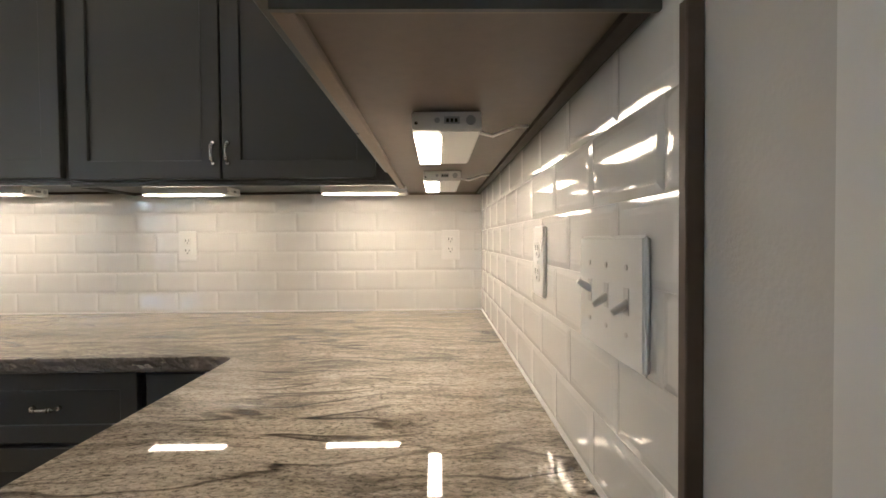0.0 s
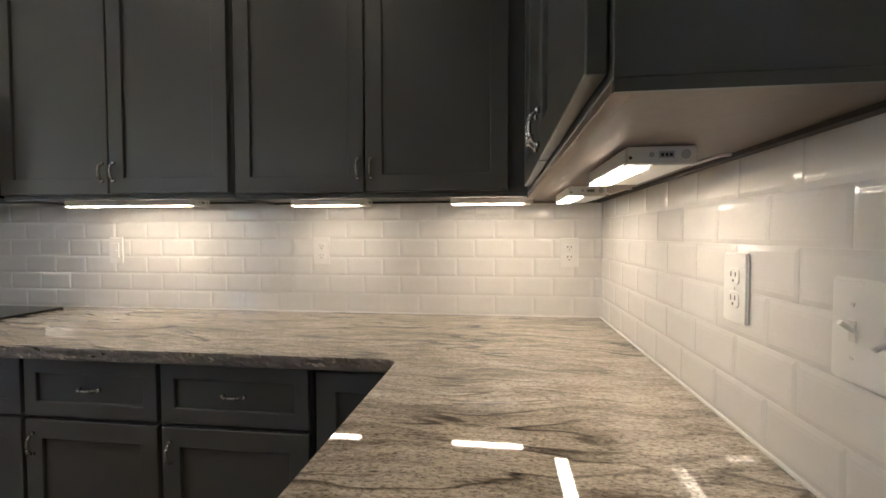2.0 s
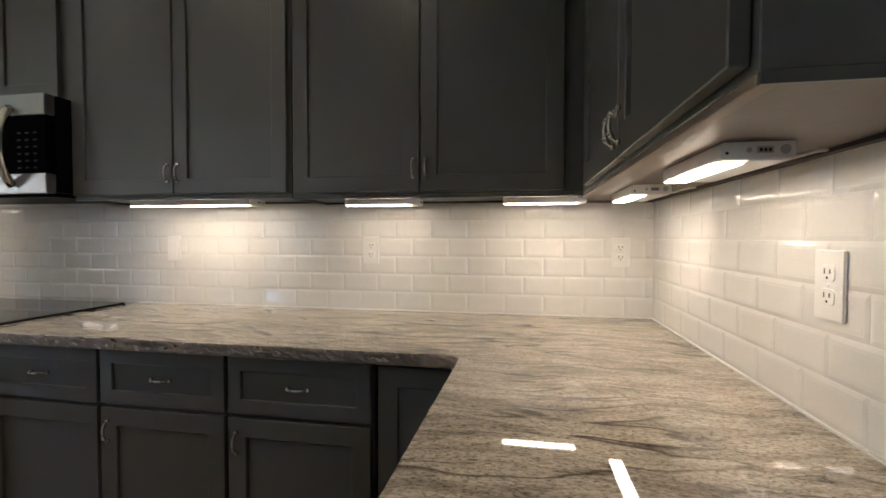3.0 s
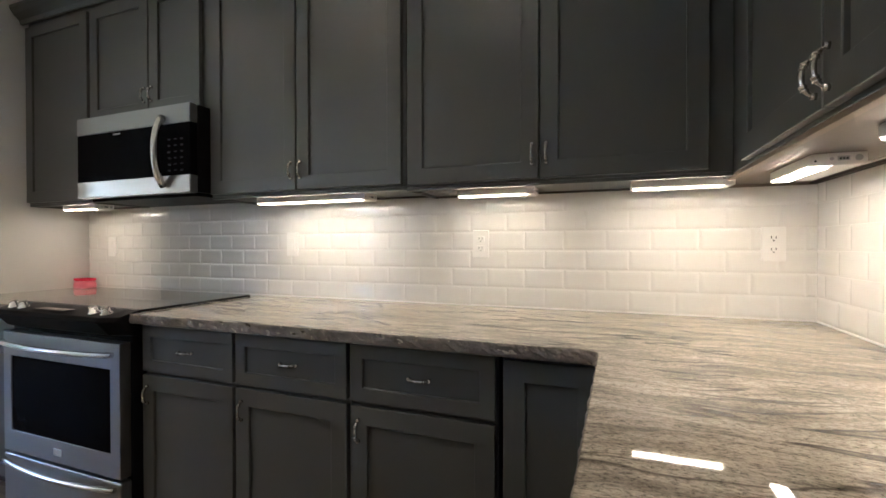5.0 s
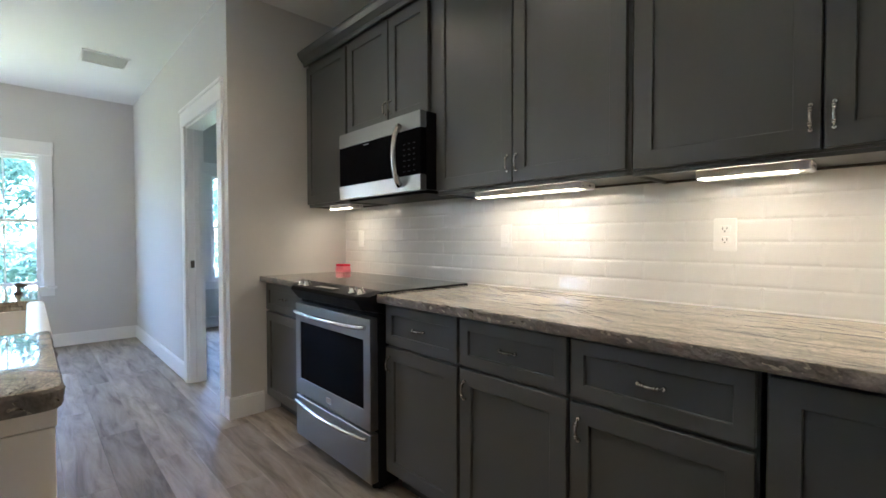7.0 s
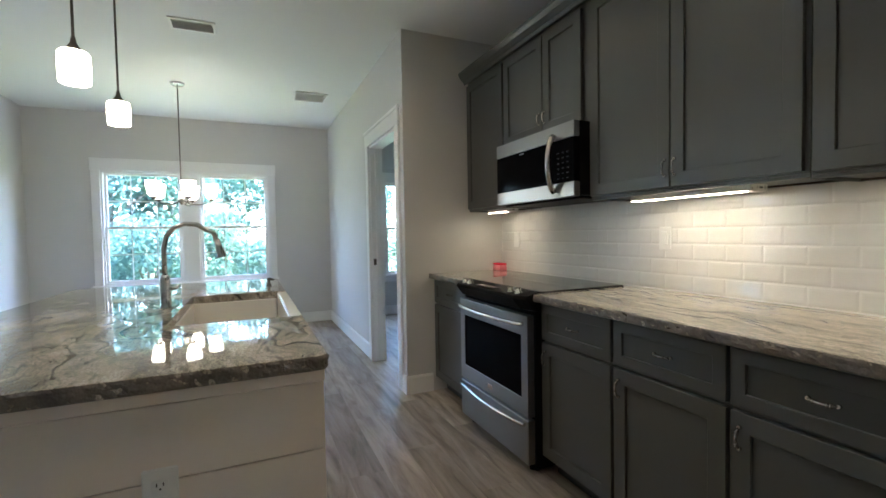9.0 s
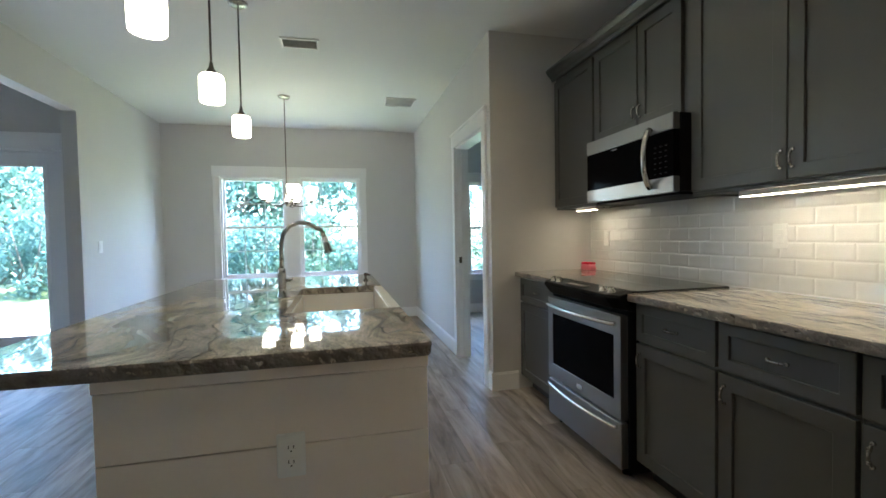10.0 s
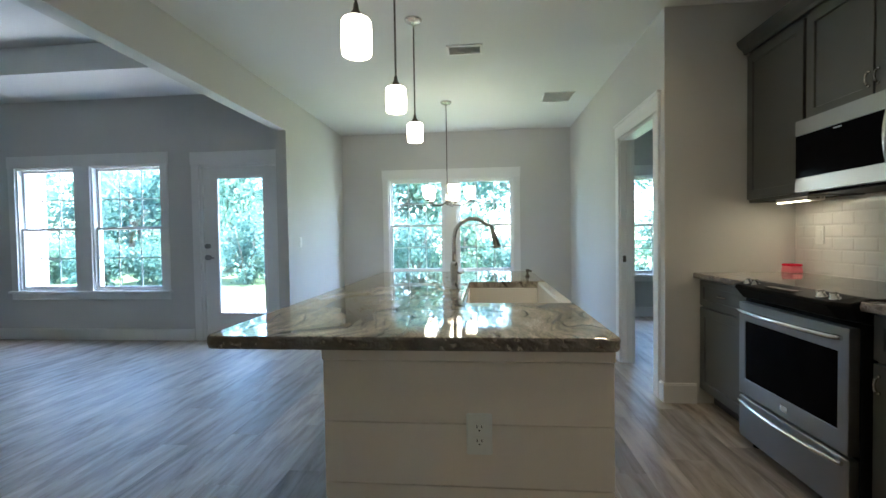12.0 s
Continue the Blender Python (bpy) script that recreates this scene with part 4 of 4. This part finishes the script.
# ---- chandelier ----
ch = thing("chandelier", (-5.605, -2.525, CEIL), "nickel chandelier with five lit white glass shades", "chandelier")
part("canopy", lathe(B(), [(0.0, 0.0), (0.065, 0.0), (0.065, -0.008), (0.05, -0.022), (0.0, -0.024)]), NICKEL, ch)
part("rod", cyl(B(), (0, 0, -0.02), (0, 0, -1.05), 0.0055, None, 10), BRONZE, ch)
part("hub", lathe(B(), [(0.0, -1.02), (0.012, -1.03), (0.018, -1.08), (0.028, -1.13), (0.02, -1.175), (0.0, -1.195)]), NICKEL, ch)
for k in range(5):
    a = 2 * math.pi * k / 5 + 0.35
    c, s = math.cos(a), math.sin(a)
    arm = part("arm", tube(B(), [(c * r, s * r, z) for r, z in ((0.015, -1.15), (0.08, -1.185), (0.16, -1.19), (0.22, -1.17), (0.26, -1.145))], 0.006), BRONZE, ch)
    part("holder", lathe(B(), [(0.0, -1.15), (0.022, -1.145), (0.026, -1.125), (0.0, -1.12)], (c * 0.26, s * 0.26, 0), 16), BRONZE, arm)
    part("shade", lathe(B(), [(0.024, -1.128), (0.05, -1.10), (0.062, -1.03), (0.066, -0.98), (0.063, -0.98), (0.058, -1.03), (0.046, -1.098), (0.022, -1.122)], (c * 0.26, s * 0.26, 0), 20), SHADE, arm, "lit white glass shade")


# ---- ceiling vents ----
def vent(x0, x1, y0, y1, back, label):
    v = thing("ceiling_vent", ((x0 + x1) / 2, (y0 + y1) / 2, CEIL), label, "vent")
    hx, hy = (x1 - x0) / 2, (y1 - y0) / 2
    part("frame", ring(B(), -hx, hx, -hy, hy, -0.012, 0.0, 0.02, "z", 0.002), TRIM, v)
    part("backing", box(B(), -hx + 0.02, hx - 0.02, -hy + 0.02, hy - 0.02, -0.002, 0.0), back, v)
    n = max(3, int((2 * hx - 0.04) / 0.022))
    for k in range(n):
        xx = -hx + 0.02 + (k + 0.5) * (2 * hx - 0.04) / n
        bm = B()
        box(bm, -0.009, 0.009, -hy + 0.02, hy - 0.02, -0.0008, 0.0008)
        bm.transform(Matrix.Translation((xx, 0, -0.007)) @ pose(0, 0, 0, 0, 35 if back is GREYPLASTIC else 10, 0))
        part("slat", bm, TRIM, v)


vent(-4.305, -4.12, -2.395, -2.10, GREYPLASTIC, "white slotted supply vent in the ceiling")
vent(-5.755, -5.44, -1.435, -1.10, PLASTIC, "white return grille in the ceiling")

# ---- outdoors ----
bm = B()
box(bm, -120, 100, -100, 100, -0.5, -0.22)
structure("ground", bm, GRASS, "mown green lawn round the house", "ground")
bm = B()
box(bm, LIV_X - 2.6, LIV_X - 0.14, -10.2, DIN_Y - 0.14, -0.22, -0.05)
structure("pavement", bm, CONCRETE, "pale concrete patio outside the glazed door", "patio")
post = thing("porch_post", (LIV_X - 1.6, -9.50, -0.05), "white square porch post coloured lavender-grey for its shaded side", "post")
part("shaft", box(B(), -0.16, 0.16, -0.16, 0.16, 0, 2.9, 0.006), POSTSHADE, post)
part("plinth", box(B(), -0.19, 0.19, -0.19, 0.19, 0, 0.2, 0.006), POSTSHADE, post)


def foliage(n, centre, radius, squash, size, rng):
    """n leaves gathered in clumps round a centre."""
    clumps = max(10, n // 60)
    d = rng.normal(size=(clumps, 3))
    d /= np.linalg.norm(d, axis=1)[:, None]
    cc = d * (rng.random((clumps, 1)) ** 0.45) * radius
    cc[:, 2] *= squash
    pick = rng.integers(0, clumps, n)
    p = cc[pick] + rng.normal(size=(n, 3)) * radius * 0.13 + np.array(centre)
    u = rng.normal(size=(n, 3))
    u /= np.linalg.norm(u, axis=1)[:, None]
    v = np.cross(u, rng.normal(size=(n, 3)))
    v /= np.linalg.norm(v, axis=1)[:, None]
    s = size * (0.6 + 0.8 * rng.random((n, 1)))
    q = np.stack([p - u * s, p + v * s * 0.42, p + u * s, p - v * s * 0.42], axis=1).reshape(-1, 3)
    return q


def mesh_quads(name, q, mat, parent):
    me = bpy.data.meshes.new(name)
    me.from_pydata(q.tolist(), [], [(4 * k, 4 * k + 1, 4 * k + 2, 4 * k + 3) for k in range(len(q) // 4)])
    me.materials.append(mat)
    ob = new(name, me)
    ob.parent = parent
    return ob


def tree(x, y, h, r, seed, mat, n=4200):
    rng = np.random.default_rng(seed)
    t = thing("tree", (x, y, -0.22), "leafy green tree beyond the lawn", "tree", "trees outside")
    bm = B()
    lean = rng.normal(size=2) * 0.25
    tube(bm, [(0, 0, -0.05), (lean[0] * 0.3, lean[1] * 0.3, h * 0.3), (lean[0], lean[1], h * 0.7)], [0.17, 0.12, 0.05], 9)
    for k in range(6):
        a = k * 1.05 + rng.random()
        z = h * (0.28 + 0.07 * k)
        tube(bm, [(0.0, 0.0, z), (math.cos(a) * r * 0.35, math.sin(a) * r * 0.35, z + h * 0.10), (math.cos(a) * r * 0.7, math.sin(a) * r * 0.7, z + h * 0.2)], [0.06, 0.04, 0.015], 6)
    part("trunk", bm, BARK, t)
    mesh_quads("crown", foliage(n, (lean[0], lean[1], h * 0.62), r, h * 0.42 / r, 0.105, rng), mat, t)


def shrub(x, y, h, r, seed, mat, n=3400):
    rng = np.random.default_rng(seed)
    t = thing("shrub", (x, y, -0.22), "dense green shrub at the lawn's edge", "shrub", "shrubs outside")
    bm = B()
    for k in range(7):
        a = k * 0.9
        tube(bm, [(0, 0, -0.02), (math.cos(a) * r * 0.3, math.sin(a) * r * 0.3, h * 0.4), (math.cos(a) * r * 0.6, math.sin(a) * r * 0.6, h * 0.8)], [0.03, 0.02, 0.008], 5)
    part("stems", bm, BARK, t)
    mesh_quads("leaves", foliage(n, (0, 0, h * 0.5), r, h * 0.5 / r, 0.07, rng), mat, t)


rnd = random.Random(4)
for k in range(15):
    y = -17 + k * 1.75 + rnd.uniform(-0.5, 0.5)
    tree(-17.5 - rnd.uniform(0, 5.5), y, rnd.uniform(3.4, 7.2), rnd.uniform(1.5, 2.2), 10 + k, LEAF_A if k % 2 else LEAF_B)
for k in range(16):
    y = -16 + k * 1.35 + rnd.uniform(-0.4, 0.4)
    shrub(-13.2 - rnd.uniform(0, 2.2), y, rnd.uniform(1.4, 2.3), rnd.uniform(0.9, 1.2), 60 + k, LEAF_B if k % 2 else LEAF_A)

for k in range(9):
    tree(-17 - rnd.uniform(0, 5), -33 + k * 1.75 + rnd.uniform(-0.5, 0.5), rnd.uniform(3.6, 7.0), rnd.uniform(1.5, 2.2), 130 + k, LEAF_A if k % 2 else LEAF_B)
for k in range(9):
    shrub(-13.5 - rnd.uniform(0, 2.2), -28 + k * 1.35 + rnd.uniform(-0.4, 0.4), rnd.uniform(1.5, 2.4), rnd.uniform(0.9, 1.25), 160 + k, LEAF_B if k % 2 else LEAF_A)

# ---- backsplash tiles ----
TW, TH, GAP = 0.1533, 0.0751, 0.0012


def tile_mesh(w, h):
    """A bevelled tile: flat field, sloping rim; back at y = 0, faces -y, corner at the origin."""
    bm = B()
    e = min(0.011, w * 0.35)
    outer0 = [bm.verts.new(p) for p in ((0, 0, 0), (w, 0, 0), (w, 0, h), (0, 0, h))]
    outer = [bm.verts.new((x, -0.0065, z)) for x, z in ((0, 0), (w, 0), (w, h), (0, h))]
    inner = [bm.verts.new((x, -0.0085, z)) for x, z in ((e, 0.011), (w - e, 0.011), (w - e, h - 0.011), (e, h - 0.011))]
    for a, b in ((outer0, outer), (outer, inner)):
        for k in range(4):
            bm.faces.new((a[k], a[(k + 1) % 4], b[(k + 1) % 4], b[k]))
    bm.faces.new(inner)
    bmesh.ops.recalc_face_normals(bm, faces=bm.faces[:])
    bmesh.ops.bevel(bm, geom=[ed for ed in bm.edges if all(v in inner for v in ed.verts)], offset=0.0032, segments=3, affect="EDGES")
    for f in bm.faces:
        f.smooth = f.calc_area() < 0.0035 * max(w, h)
    return mesh_of("tile", bm, TILE)


TILES = {}


def tile_run(wall, length, place, rows, starts):
    """starts: the width of the first tile in the odd and even rows."""
    for r in range(rows):
        z = COUNTER + 0.006 + r * (TH + GAP)
        s = starts[r % 2] - TW
        while s < length - 0.004:
            a, b = max(s, 0), min(s + TW, length)
            if b - a > 0.012:
                key = round(b - a, 3)
                if key not in TILES:
                    TILES[key] = tile_mesh(b - a, TH)
                t = new("tile", TILES[key])
                t.parent = wall
                t.matrix_basis = place(a, b, z)
            s += TW + GAP


tile_run(wall_north, 3.668, lambda a, b, z: pose(RW - 0.006 - b, 0, z), 6, (0.104, 0.030))
tile_run(wall_east, 1.411, lambda a, b, z: pose(RW, -0.004 - a, z, 0, 0, -90), 6, (0.144, 0.057))
bm = B()
box(bm, STUB_X + 0.001, RW - 0.002, -0.0060, -0.0005, COUNTER - 0.002, 1.43)
part("grout", bm, GROUT, wall_north)
part("grout", box(B(), RW - 0.0060, RW - 0.0005, -1.414, -0.004, COUNTER - 0.002, 1.40), GROUT, wall_east)
structure("trim_caulk", box(box(B(), -2.357, RW - 0.010, -0.0105, -0.004, COUNTER, COUNTER + 0.004), RW - 0.0105, RW - 0.004, -1.414, -0.011, COUNTER, COUNTER + 0.004), TRIM, "white caulk line where tile meets counter", "trim")
structure("trim_tile_edge", box(B(), RW - 0.013, RW, -1.4255, -1.4155, 0.88, 1.352, 0.001), BROWNEDGE, "brown edging strip at the end of the tiles", "trim")

# ---- floor planks ----
PW, PL = 0.18, 1.22
plank_full = None
rest = B()
count = 0
for r in range(int(13.1 / PW) + 1):
    y = 3.0 - (r + 1) * PW
    shift = (r * 0.437) % 1 * PL
    x = FAR_X - shift
    while x < 0:
        a, b = max(x, FAR_X), min(x + PL, 0)
        if b - a > 0.03:
            near = -4.3 < y < -0.66 and a < -0.8
            if near and count < 300:
                if b - a > PL - 0.001:
                    if plank_full is None:
                        plank_full = mesh_of("plank", box(B(), 0.0005, PL - 0.0005, 0.0005, PW - 0.0005, -0.012, 0.0, 0.0006), PLANK)
                    me = plank_full
                else:
                    me = mesh_of("plank", box(B(), 0.0005, b - a - 0.0005, 0.0005, PW - 0.0005, -0.012, 0.0, 0.0006), PLANK)
                p = new("plank", me)
                p.parent = floor
                p.location = (a, y, 0)
                count += 1
            else:
                box(rest, a + 0.0007, b - 0.0007, y + 0.0007, y + PW - 0.0007, -0.012, 0.0)
        x += PL
tagged(part("planks", rest, PLANK, floor), kind="stuff")
